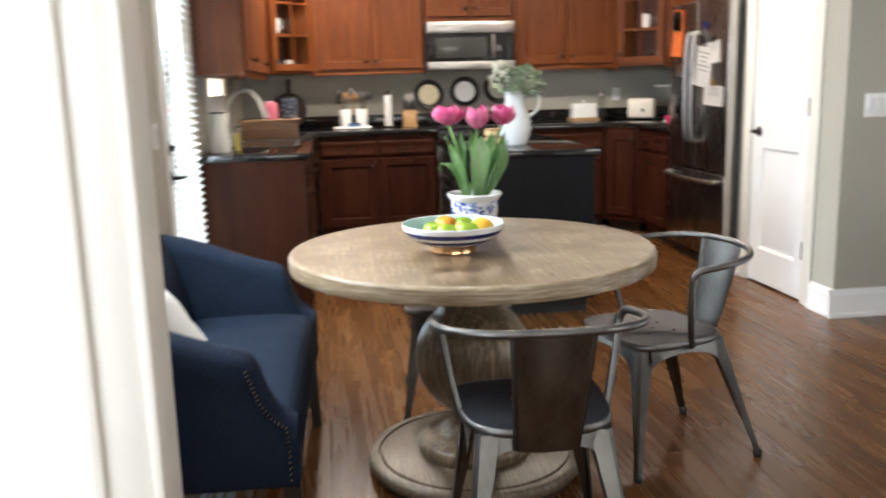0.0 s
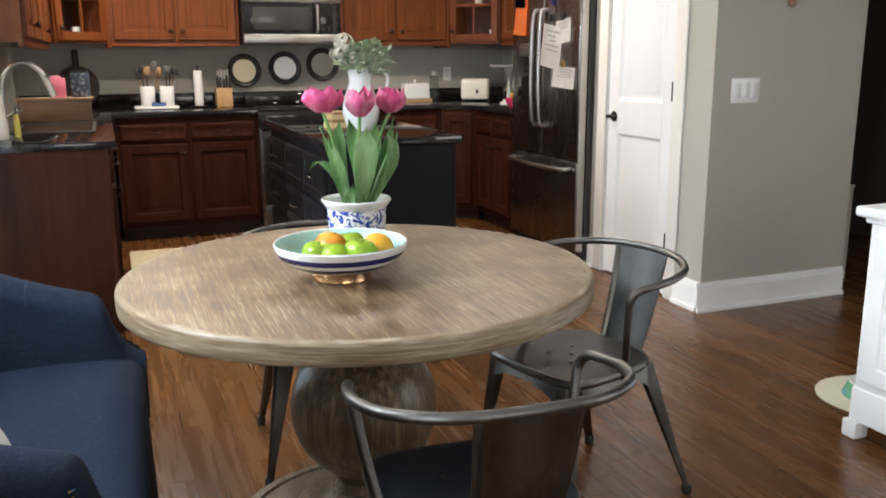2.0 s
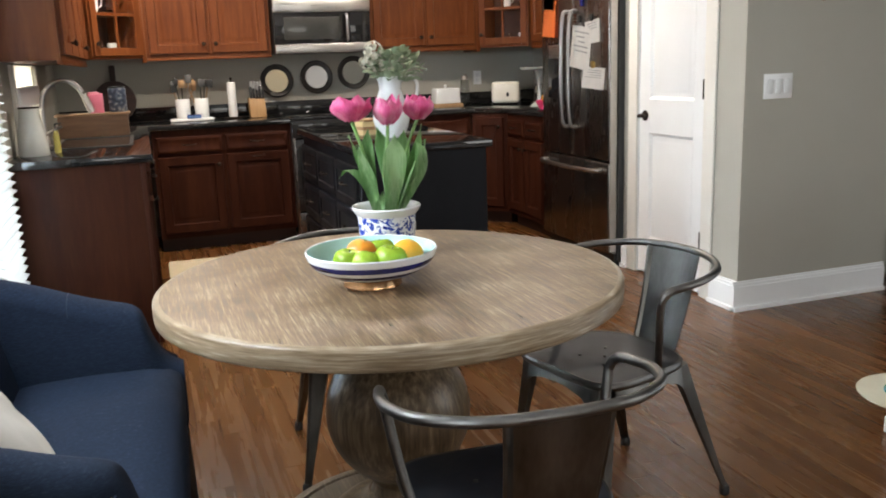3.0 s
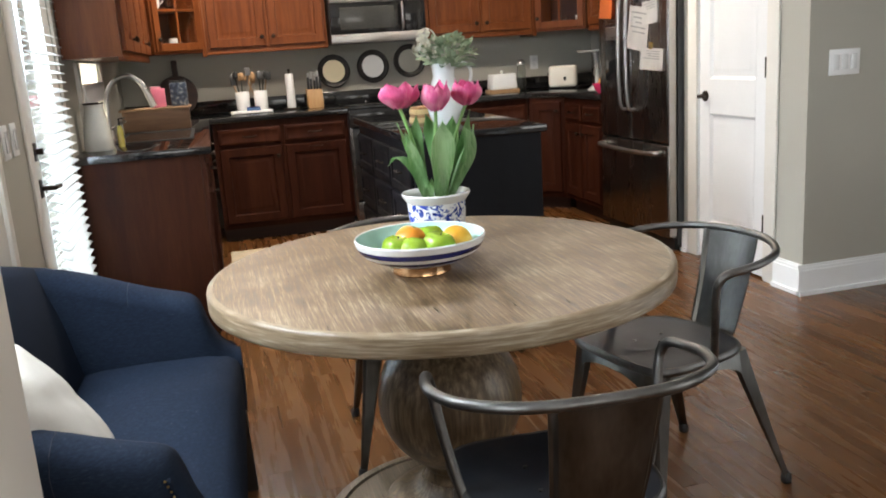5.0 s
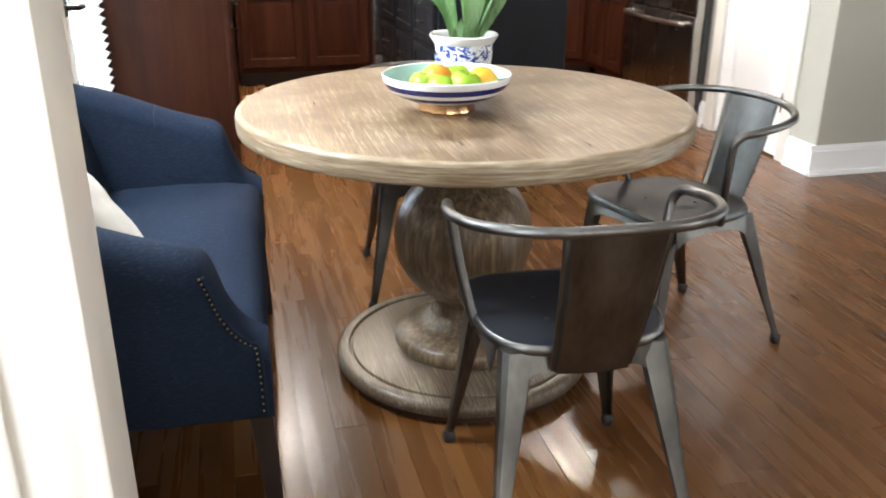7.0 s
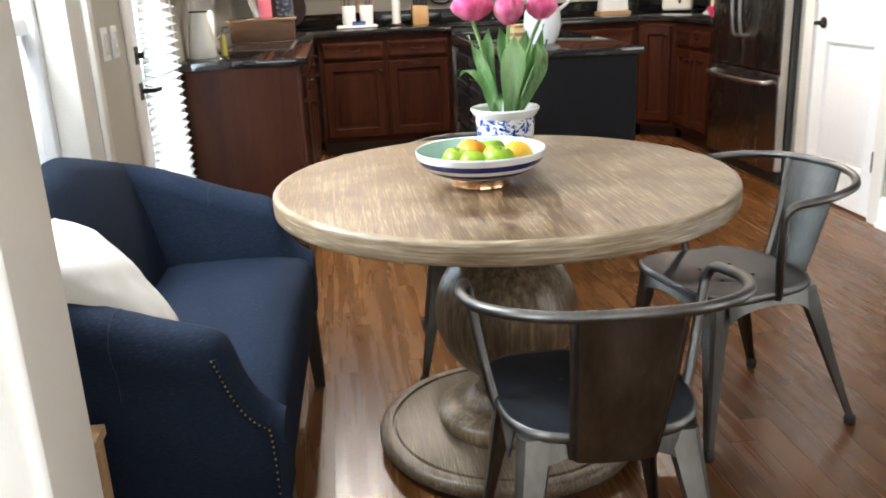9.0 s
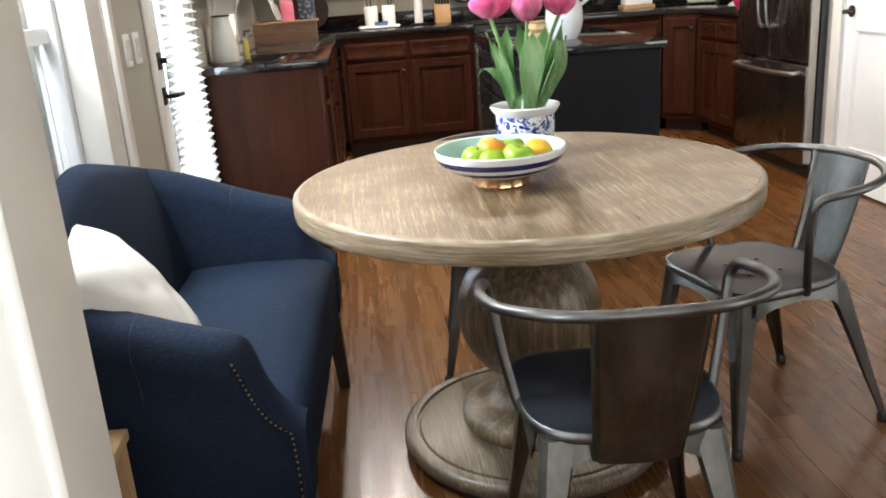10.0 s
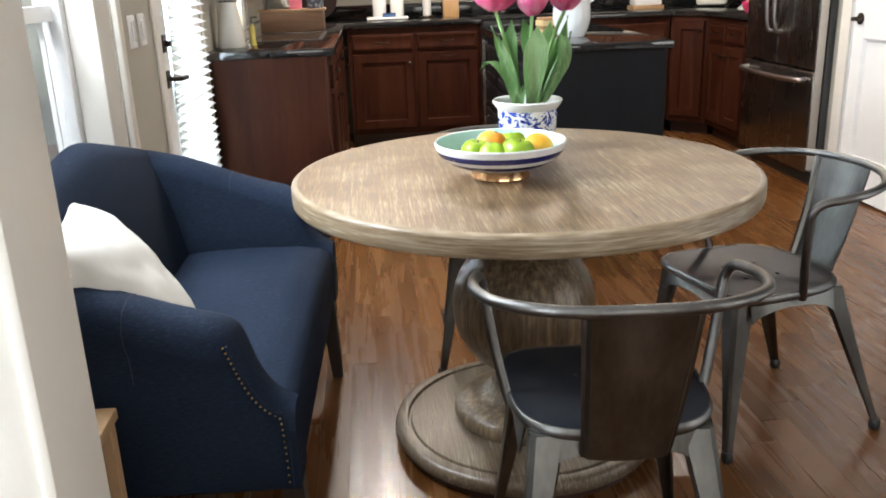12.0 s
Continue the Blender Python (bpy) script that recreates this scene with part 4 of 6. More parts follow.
for x in (FW / 2 - 0.05, FW / 2 + 0.05):
    part("handle", tube(spline([(x, 0.0, 0.84), (x, -0.05, 0.88), (x, -0.062, 1.2), (x, -0.05, 1.53), (x, 0.0, 1.57)], 8), 0.0115, 12), SATIN, fr, "bowed steel bar handle")
part("handle", tube(spline([(0.07, 0.0, 0.6), (0.1, -0.055, 0.595), (FW / 2, -0.065, 0.59), (FW - 0.1, -0.055, 0.595), (FW - 0.07, 0.0, 0.6)], 8), 0.014, 12), SATIN, fr, "bowed steel bar handle")
part("dispenser", box(0.1, 0.3, -0.004, 0.0, 1.02, 1.38, 0.002), BLACKGLASS, fr, "black water dispenser panel")
part("dispenser_frame", box(0.115, 0.285, -0.007, -0.004, 1.28, 1.365, 0.002), STEEL, fr)

# recessed ceiling lights over the island
LENS = bpy.data.materials.new("lit_lamp_lens")
LENS.use_nodes = True
_n = LENS.node_tree.nodes
_e = _n.new("ShaderNodeEmission")
_e.inputs[0].default_value, _e.inputs[1].default_value = (1.0, 0.8, 0.58, 1), 6.0
LENS.node_tree.links.new(_e.outputs[0], _n["Material Output"].inputs[0])
for lx, ly, _ in CEILING_LAMPS:
    cl = thing("ceiling_light", lx, ly, CEILZ, 0, "lit round recessed ceiling light with white trim", "ceiling light", "ceiling lights")
    part("trim", lathe([(0.085, 0.0), (0.11, 0.0), (0.11, -0.006), (0.085, -0.01), (0.085, 0.0)], 28), WHITE, cl)
    part("lens", lathe([(0, -0.004), (0.084, -0.004), (0.084, -0.001), (0, -0.001)], 28), LENS, cl)

# ---- things on the table ----
GREENGLAZE = surface("pale_aqua_glaze", two((0.36, 0.62, 0.58), (0.45, 0.70, 0.66)), 5, rough=(0.12, 0.2), spec=0.6)
COBALT = surface("cobalt_glaze", two((0.012, 0.014, 0.10), (0.022, 0.025, 0.16)), 20, rough=(0.12, 0.2), spec=0.6)
GOLD = surface("gold_glaze", two((0.72, 0.42, 0.22), (0.86, 0.56, 0.33)), 20, rough=(0.14, 0.25), metal=1.0)
bowl = thing("fruit_bowl", 1.058, 2.834, 0.76, 0, "white footed bowl with navy bands and aqua inside", "bowl")
part("foot", lathe([(0, 0), (0.07, 0), (0.072, 0.003), (0.069, 0.02), (0.072, 0.0255), (0, 0.0255)], 48, wobble=lambda a, z: 1 + 0.012 * math.cos(14 * a)), GOLD, bowl, "gold glazed foot ring")
part("shell", lathe([(0.03, 0.0245), (0.08, 0.0247), (0.1, 0.0305), (0.118, 0.038)], 64), PORCELAIN, bowl)
part("band", lathe([(0.118, 0.038), (0.128, 0.043), (0.136, 0.0486)], 64), COBALT, bowl, "thin navy painted band")
part("middle", lathe([(0.136, 0.0486), (0.142, 0.0535), (0.147, 0.0587)], 64), PORCELAIN, bowl)
part("band", lathe([(0.147, 0.0587), (0.1515, 0.0645), (0.1545, 0.069), (0.156, 0.073)], 64), COBALT, bowl, "broad navy painted band")
part("rim", lathe([(0.156, 0.073), (0.159, 0.082), (0.1605, 0.0885), (0.158, 0.0912), (0.1545, 0.0895)], 64), PORCELAIN, bowl)
part("inside", lathe([(0.1545, 0.0897), (0.151, 0.076), (0.141, 0.06), (0.126, 0.0475), (0.1, 0.036), (0.07, 0.03), (0, 0.028)], 64), GREENGLAZE, bowl, "pale aqua glazed inside")
APPLE = surface("green_apple_skin", [(0.3, (0.17, 0.29, 0.016)), (0.55, (0.27, 0.40, 0.025)), (0.75, (0.42, 0.50, 0.07))], 9, rough=(0.2, 0.32), fine=90, spec=0.55)
ORANGE = surface("orange_peel", [(0.3, (0.60, 0.19, 0.012)), (0.7, (0.74, 0.30, 0.025))], 8, rough=(0.32, 0.45), fine=160, bump=0.3)
TANGERINE = surface("yellow_orange_peel", [(0.3, (0.66, 0.30, 0.015)), (0.7, (0.78, 0.42, 0.045))], 8, rough=(0.32, 0.45), fine=160, bump=0.3)


def fruit(name, x, y, z, r, mat, tilt, label, cat):
    f = thing(name, x, y, z, tilt * 3, label, cat, "fruit in the bowl")
    f.rotation_euler = (radians(tilt), radians(tilt * 0.7), radians(tilt * 3))
    prof = []
    apple = name == "apple"
    for i in range(15):
        a = math.pi * i / 14
        rr = r * math.sin(a) * (1 + (0.06 * math.cos(a) if apple else 0))
        zz = r * (0.9 if apple else 0.93) * -math.cos(a)
        if apple:
            zz += r * 0.34 * math.exp(-(i / 2.0) ** 2) - r * 0.36 * math.exp(-((14 - i) / 2.2) ** 2)
        else:
            zz -= r * 0.1 * math.exp(-((14 - i) / 1.2) ** 2)
        prof.append((max(rr, 0), zz + r * 0.9))
    part("flesh", lathe(prof, 24, wobble=(lambda a, z: 1 + 0.025 * math.cos(5 * a)) if apple else (lambda a, z: 1 + 0.012 * math.cos(3 * a + 1))), mat, f)
    zt = prof[-1][1]
    if apple:
        part("stalk", tube([(0, 0, zt - 0.002), (0.001, 0.001, zt + 0.003), (0.002, 0.001, zt + 0.007)], 0.0014, 6), DARKWOOD, f, "short brown stalk")
    else:
        part("stalk", lathe([(0, zt - 0.001), (0.004, zt), (0.003, zt + 0.003), (0, zt + 0.003)], 8), surface("green_button", two((0.1, 0.16, 0.03), (0.16, 0.22, 0.05)), 50), f, "small green stalk button")


BZ = 0.76 + 0.031
fruit("apple", 0.995, 2.834, BZ + 0.003, 0.0369, APPLE, 8, "shiny green apple in the bowl", "apple")
fruit("apple", 1.027, 2.789, BZ + 0.001, 0.0378, APPLE, -24, "shiny green apple in the bowl", "apple")
fruit("apple", 1.088, 2.794, BZ + 0.003, 0.0409, APPLE, 10, "shiny green apple in the bowl", "apple")
fruit("apple", 1.094, 2.879, BZ + 0.006, 0.0388, APPLE, -9, "shiny green apple in the bowl", "apple")
fruit("orange", 1.031, 2.870, BZ + 0.006, 0.0399, ORANGE, 15, "bright orange in the bowl", "orange")
fruit("orange", 1.139, 2.821, BZ + 0.007, 0.0399, TANGERINE, 40, "yellow-orange tangerine with its stalk end showing", "orange")
fruit("orange", 1.064, 2.839, BZ + 0.0, 0.0266, ORANGE, 5, "small orange between the apples", "orange")

# tulips in a blue and white pot
POTBLUE = bpy.data.materials.new("blue_and_white_porcelain")
POTBLUE.use_nodes = True
n, l = POTBLUE.node_tree.nodes, POTBLUE.node_tree.links
b = n["Principled BSDF"]
b.inputs["Roughness"].default_value = 0.14
co = n.new("ShaderNodeTexCoord")
vor = n.new("ShaderNodeTexVoronoi")
vor.inputs["Scale"].default_value = 34
nz = n.new("ShaderNodeTexNoise")
nz.inputs["Scale"].default_value, nz.inputs["Detail"].default_value, nz.inputs["Distortion"].default_value = 42, 2.0, 1.6
l.new(co.outputs["Object"], nz.inputs["Vector"])
mx = n.new("ShaderNodeMix")
mx.data_type, mx.inputs[0].default_value = "RGBA", 0.05
l.new(co.outputs["Object"], mx.inputs[6])
l.new(nz.outputs["Color"], mx.inputs[7])
l.new(mx.outputs[2], vor.inputs["Vector"])
rp = n.new("ShaderNodeValToRGB")
rp.color_ramp.interpolation = "CONSTANT"
e = rp.color_ramp.elements
e[0].position, e[0].color = 0.0, (0.03, 0.06, 0.32, 1)
e[1].position, e[1].color = 0.39, (0.2, 0.27, 0.52, 1)
e.new(0.44).color = (0.74, 0.76, 0.78, 1)
l.new(vor.outputs["Distance"], rp.inputs[0])
rp2 = n.new("ShaderNodeValToRGB")
rp2.color_ramp.interpolation = "CONSTANT"
e = rp2.color_ramp.elements
e[0].color, e[1].position, e[1].color = (1, 1, 1, 1), 0.58, (0.05, 0.09, 0.36, 1)
l.new(nz.outputs[0], rp2.inputs[0])
mul = n.new("ShaderNodeMix")
mul.data_type, mul.blend_type, mul.inputs[0].default_value = "RGBA", "MULTIPLY", 1.0
l.new(rp.outputs[0], mul.inputs[6])
l.new(rp2.outputs[0], mul.inputs[7])
l.new(mul.outputs[2], b.inputs["Base Color"])

PX, PY = 1.175, 3.107
pot = thing("flower_pot", PX, PY, 0.76, 0, "blue and white porcelain pot with flared rim", "flower pot")
part("wall", lathe([(0.04, 0.0), (0.068, 0.0), (0.07, 0.004), (0.068, 0.012), (0.076, 0.05), (0.08, 0.09), (0.0815, 0.122)], 56), POTBLUE, pot, "blue floral painted wall")
part("rim", lathe([(0.0812, 0.121), (0.085, 0.126), (0.0935, 0.138), (0.0955, 0.144), (0.093, 0.147), (0.089, 0.145), (0.081, 0.135), (0.077, 0.12), (0.074, 0.08), (0.07, 0.03), (0, 0.03)], 56), PORCELAIN, pot, "plain white flared rim")
part("soil", lathe([(0, 0.125), (0.04, 0.123), (0.077, 0.118), (0.0, 0.11)], 32), surface("potting_soil", two((0.02, 0.013, 0.008), (0.05, 0.034, 0.02)), 60, rough=(0.9, 1), bump=0.6), pot)

PINK = surface("pink_tulip_petal", [(0.36, (0.66, 0.085, 0.26)), (0.5, (0.80, 0.17, 0.39)), (0.64, (0.88, 0.42, 0.58))], 10, (3, 3, 0.6), (0.4, 0.55), fine=60, sheen=0.1, rand=0.15)
STEM = surface("tulip_stem_green", two((0.13, 0.26, 0.075), (0.21, 0.36, 0.12)), 10, (1, 1, 0.3), (0.4, 0.5))
LEAF = surface("tulip_leaf_green", [(0.38, (0.12, 0.25, 0.085)), (0.5, (0.21, 0.37, 0.155)), (0.62, (0.37, 0.52, 0.29))], 7, (5, 5, 0.5), (0.35, 0.5), fine=50, rand=0.12)
tulips = thing("tulip_plant", PX, PY, 0.882, 0, "three pink tulips with broad green leaves", "tulips")


def petal(c, ang, h, w, open_, inner, parent):
    bm = bmesh.new()

    def at(u, v):
        t = v
        r = w * (0.2 + 0.85 * math.sin(min(1.0, t * 1.12 + 0.06) * math.pi * 0.72)) * (1 - 0.12 * inner) + open_ * t * t
        half = 0.62 * (math.sin(math.pi * min(1, t * 0.88 + 0.1)) ** 0.6) * (1 - 0.42 * max(0, (t - 0.7) / 0.3) ** 2.4)
        a = ang + (u - 0.5) * 2 * half * (1.5 if not inner else 1.35)
        rr = r * (1 - 0.10 * (2 * u - 1) ** 2)
        return Vector(c) + Vector((rr * math.cos(a), rr * math.sin(a), h * t - 0.004 * abs(2 * u - 1) * t + 0.0025 * math.sin(u * 9 + ang)))
    grid(9, 11, at, bm)
    bmesh.ops.solidify(bm, geom=bm.faces, thickness=0.0012)
    part("petal", bm, PINK, parent)


for (hx, hz, hy, tilt, w, h, op) in ((-0.086, 0.258, 0.0, -0.1, 0.052, 0.068, 0.006), (0.010, 0.245, -0.02, 0.0, 0.040, 0.078, -0.002), (0.106, 0.253, 0.01, 0.12, 0.042, 0.068, -0.002)):
    bx_ = hx * 0.3
    st = spline([(bx_, hy * 0.5, -0.01), (bx_ + hx * 0.2, hy * 0.7, 0.12), (hx * 0.75, hy, 0.2), (hx, hy, hz + 0.006)], 6)
    stem = part("stem", tube(st, 0.0048, 8), STEM, tulips)
    head = part("flower", lathe([(0, hz), (0.012, hz + 0.004), (0.016, hz + 0.012), (0, hz + 0.02)], 16, hx, hy), PINK, tulips, "pink cupped tulip flower")
    for k in range(3):
        petal((hx, hy, hz), k * 2.094 + 0.5 + hx * 20, h * (1.04 - 0.07 * k), w, op, 1, head)
    for k in range(3):
        petal((hx, hy, hz), k * 2.094 + 1.55 + hx * 20, h * (0.9 + 0.05 * k), w * 1.02, op * 1.4 + 0.003, 0, head)


def leaf(pts, w, ang, fold=0.35):
    """A broad blade along a line, its upper side towards ang."""
    sp = spline(pts, 6)
    side = Vector((-math.sin(ang), math.cos(ang), 0))
    out = Vector((math.cos(ang), math.sin(ang), 0))
    n = len(sp)
    bm = bmesh.new()

    def at(u, v):
        i = min(n - 1, int(round(v * (n - 1))))
        k = w * (0.24 + 0.76 * math.sin(math.pi * min(1, v * 0.82 + 0.02)) ** 1.5) * (1 - max(0, (v - 0.7) / 0.3) ** 1.6)
        q = 2 * u - 1
        return sp[i] + side * k * q + out * (fold * k * q * q + 0.003 * math.sin(7 * v + 5 * u))
    grid(7, n, at, bm)
    bmesh.ops.solidify(bm, geom=bm.faces, thickness=0.0014)
    part("leaf", bm, LEAF, tulips)


leaf([(0.0, -0.03, -0.01), (0.005, -0.055, 0.08), (0.012, -0.06, 0.16), (0.02, -0.045, 0.222)], 0.033, -1.5, 0.25)
leaf([(-0.02, -0.01, -0.01), (-0.04, -0.02, 0.08), (-0.072, -0.02, 0.16), (-0.098, -0.015, 0.222)], 0.021, 2.6)
leaf([(-0.03, 0.0, -0.01), (-0.05, -0.01, 0.07), (-0.075, -0.01, 0.115), (-0.105, -0.01, 0.13), (-0.13, -0.01, 0.108)], 0.016, 1.9, 0.2)
leaf([(0.03, 0.0, -0.01), (0.055, 0.0, 0.08), (0.085, -0.005, 0.16), (0.108, -0.01, 0.24)], 0.024, -1.0)
leaf([(0.03, 0.02, -0.01), (0.05, 0.03, 0.09), (0.06, 0.035, 0.17), (0.07, 0.03, 0.225)], 0.025, 1.2)
leaf([(0.02, -0.02, -0.01), (0.045, -0.035, 0.07), (0.075, -0.035, 0.13), (0.09, -0.04, 0.165), (0.1, -0.05, 0.14)], 0.017, -0.6)
leaf([(0.035, -0.01, -0.01), (0.07, -0.02, 0.06), (0.1, -0.02, 0.13), (0.115, -0.015, 0.2)], 0.02, -0.4)
leaf([(0.01, 0.03, -0.01), (0.03, 0.05, 0.08), (0.02, 0.06, 0.17), (0.0, 0.06, 0.235)], 0.026, 1.4)
leaf([(0.02, -0.035, -0.01), (0.04, -0.05, 0.04), (0.062, -0.055, 0.08), (0.07, -0.06, 0.105)], 0.015, -1.2)
leaf([(0.0, 0.0, -0.01), (0.01, 0.0, 0.05), (0.02, -0.01, 0.09)], 0.014, -1.7)
leaf([(-0.01, 0.01, -0.01), (-0.035, 0.01, 0.09), (-0.045, 0.005, 0.17), (-0.04, 0.0, 0.235)], 0.024, -2.2, 0.2)
leaf([(0.025, -0.03, -0.01), (0.055, -0.045, 0.06), (0.083, -0.05, 0.12), (0.088, -0.05, 0.175), (0.075, -0.055, 0.2)], 0.022, -1.1, 0.3)
leaf([(-0.03, -0.02, -0.01), (-0.045, -0.035, 0.06), (-0.06, -0.045, 0.12), (-0.085, -0.05, 0.2)], 0.02, -2.0, 0.3)
leaf([(-0.02, -0.03, -0.01), (-0.025, -0.04, 0.03), (-0.02, -0.045, 0.07)], 0.012, -2.0)

# pillow on the settee
def pillow():
    bm = bmesh.new()
    S, T = 0.205, 0.085

    def pt(u, v, s):
        a, b = 2 * u - 1, 2 * v - 1
        k = max(0.0, (1 - a ** 4) * (1 - b ** 4))
        pin = 1 - 0.07 * (1 - a * a) * abs(b) ** 3 - 0.07 * (1 - b * b) * abs(a) ** 3
        wr = 0.006 * noise.noise(Vector((a * 3, b * 3, s * 2))) * k + 0.004 * noise.noise(Vector((a * 9 + b * 4, b * 5, s)))
        return Vector((a * S * pin, b * S * pin, s * (T * k ** 0.62 + wr)))
    grid(25, 25, lambda u, v: pt(u, v, 1), bm)
    grid(25, 25, lambda u, v: pt(u, v, -1), bm)
    bmesh.ops.remove_doubles(bm, verts=bm.verts, dist=0.004)
    return bm


pl = thing("throw_pillow", 0.215, 2.525, 0.438, 0, "plump white cotton throw pillow leaning in the settee corner", "pillow")
cover = part("cover", pillow(), PILLOW, pl)
cover.matrix_basis = pose(0.0, 0.0, 0.175, 58, 0, 100)

# wooden stool end beside the settee
st_ = thing("wooden_stool", 0.15, 2.175, 0, 0, "small pale wooden stool beside the settee", "stool")
PINE = surface("pale_pine", two((0.34, 0.2, 0.1), (0.5, 0.32, 0.17)), 4, (8, 8, 1), (0.45, 0.6), fine=40)
part("seat", box(-0.12, 0.108, -0.07, 0.07, 0.485, 0.508, 0.004), PINE, st_)
for x, y in ((-0.1, -0.05), (0.088, -0.05), (-0.1, 0.05), (0.088, 0.05)):
    part("leg", box(x - 0.014, x + 0.014, y - 0.014, y + 0.014, 0, 0.485, 0.003), PINE, st_)

# ---- worktop things, sink side ----
WT = 0.917
sink = thing("sink", 0.30, 5.95, WT, 0, "black undermount kitchen sink with thin rim", "sink")
bm = None
for x0, x1, y0, y1 in ((-0.2, 0.2, -0.36, -0.34), (-0.2, 0.2, 0.34, 0.36), (-0.2, -0.18, -0.34, 0.34), (0.18, 0.2, -0.34, 0.34)):
    bm = box(x0, x1, y0, y1, 0.0, 0.006, 0.001, 1, bm=bm)
part("rim", bm, BLACK, sink)
part("basin", box(-0.18, 0.18, -0.34, 0.34, 0.0005, 0.0025), BLACKGLASS, sink)
fa = thing("faucet", 0.06, 5.88, WT, 0, "brushed nickel gooseneck kitchen faucet", "faucet")
part("base", lathe([(0, 0), (0.03, 0), (0.03, 0.006), (0.022, 0.012), (0.02, 0.06), (0.016, 0.07), (0, 0.07)], 20), STEEL, fa)
part("neck", tube(spline([(0, 0, 0.05), (0, 0, 0.16), (0.012, 0, 0.26), (0.06, 0, 0.325), (0.13, 0, 0.345), (0.19, 0, 0.305), (0.222, 0, 0.24)], 7), 0.0135, 12), SATIN, fa)
part("spray_head", tube([(0.219, 0, 0.25), (0.234, 0, 0.205), (0.246, 0, 0.17)], 0.018, 12), STEEL, fa)
part("lever", tube(spline([(0, -0.015, 0.055), (0.03, -0.03, 0.08), (0.09, -0.03, 0.105)], 5), 0.007, 8), STEEL, fa)
pi = thing("pitcher", 0.058, 5.34, WT, -80, "white enamel pitcher with dark rim", "pitcher")
part("body", lathe([(0, 0), (0.066, 0), (0.07, 0.006), (0.066, 0.07), (0.054, 0.15), (0.043, 0.205), (0.045, 0.225), (0.041, 0.225), (0.039, 0.2), (0, 0.19)], 32), surface("cream_enamel", two((0.62, 0.60, 0.54), (0.7, 0.68, 0.62)), 6, rough=(0.15, 0.25)), pi)
part("rim", lathe([(0.0445, 0.222), (0.048, 0.226), (0.046, 0.23), (0.04, 0.228), (0.0445, 0.222)], 32), BRONZE, pi, "dark rim")
part("handle", tube(spline([(-0.043, 0, 0.2), (-0.085, 0, 0.19), (-0.09, 0, 0.12), (-0.062, 0, 0.07)], 6), 0.006, 8), BRONZE, pi)
sb = thing("soap_bottle", 0.155, 5.42, WT, 0, "small yellow dish soap bottle", "bottle")
part("bottle", lathe([(0, 0), (0.015, 0), (0.016, 0.01), (0.015, 0.08), (0.01, 0.1), (0.01, 0.108), (0, 0.108)], 20), surface("yellow_plastic", two((0.42, 0.34, 0.06), (0.5, 0.42, 0.1)), 5, rough=(0.2, 0.3)), sb)
part("pump", tube([(0, 0, 0.105), (0, 0, 0.14), (0.03, 0, 0.142)], 0.005, 8), BLACK, sb)
CRATEW = surface("honey_wood", two((0.1, 0.05, 0.026), (0.17, 0.092, 0.05)), 5, (1, 9, 9), (0.45, 0.6), fine=30)
cr = thing("wooden_crate", 0.275, 6.56, WT, 0, "low brown wooden crate on the worktop", "crate")
part("front_board", box(-0.2, 0.2, -0.09, -0.075, 0.0, 0.125, 0.002), CRATEW, cr)
part("back_board", box(-0.2, 0.2, 0.075, 0.09, 0.0, 0.125, 0.002), CRATEW, cr)
part("side_board", box(-0.2, -0.185, -0.075, 0.075, 0.0, 0.125, 0.002), CRATEW, cr)
part("side_board", box(0.185, 0.2, -0.075, 0.075, 0.0, 0.125, 0.002), CRATEW, cr)
part("lid", box(-0.215, 0.215, -0.1, 0.1, 0.125, 0.138, 0.003), surface("light_wood_rim", two((0.22, 0.13, 0.07), (0.3, 0.19, 0.11)), 5, (1, 9, 9), (0.45, 0.6)), cr, "paler wooden lid")
pk = thing("pink_bag", 0.3, 6.52, WT + 0.138, 8, "pink paper bag on the crate", "bag")
part("bag", box(-0.042, 0.042, -0.025, 0.025, 0, 0.115, 0.006), surface("pink_paper", two((0.72, 0.17, 0.27), (0.8, 0.24, 0.34)), 8, rough=(0.5, 0.6)), pk)
part("fold", box(-0.04, 0.02, -0.02, 0.02, 0.113, 0.128, 0.003), surface("pale_pink_paper", two((0.78, 0.28, 0.37), (0.84, 0.34, 0.42)), 8, rough=(0.5, 0.6)), pk)
cb_ = thing("plaid_tin", 0.425, 6.55, WT + 0.138, -4, "dark blue and white patterned tin on the crate", "tin")
part("can", box(-0.05, 0.05, -0.03, 0.03, 0, 0.145, 0.008), surface("blue_plaid", [(0.4, (0.02, 0.03, 0.06)), (0.55, (0.07, 0.1, 0.16)), (0.62, (0.3, 0.33, 0.36))], 40, rough=(0.4, 0.5)), cb_)
part("cap", box(-0.046, 0.046, -0.027, 0.027, 0.145, 0.156, 0.003), BLACK, cb_)
bo = thing("cutting_board", 0.375, 7.80, WT, 0, "dark round wooden cutting board with handle", "cutting board")
bm = lathe([(0, -0.009), (0.148, -0.009), (0.15, -0.006), (0.15, 0.006), (0.148, 0.009), (0, 0.009)], 48)
bmesh.ops.transform(bm, matrix=Matrix.Translation((0, 0, 0.165)) @ Matrix.Rotation(radians(84), 4, "X"), verts=bm.verts)
part("disc", bm, DARKWOOD, bo)
part("handle", box(-0.022, 0.022, 0.008, 0.024, 0.29, 0.43, 0.008), DARKWOOD, bo)

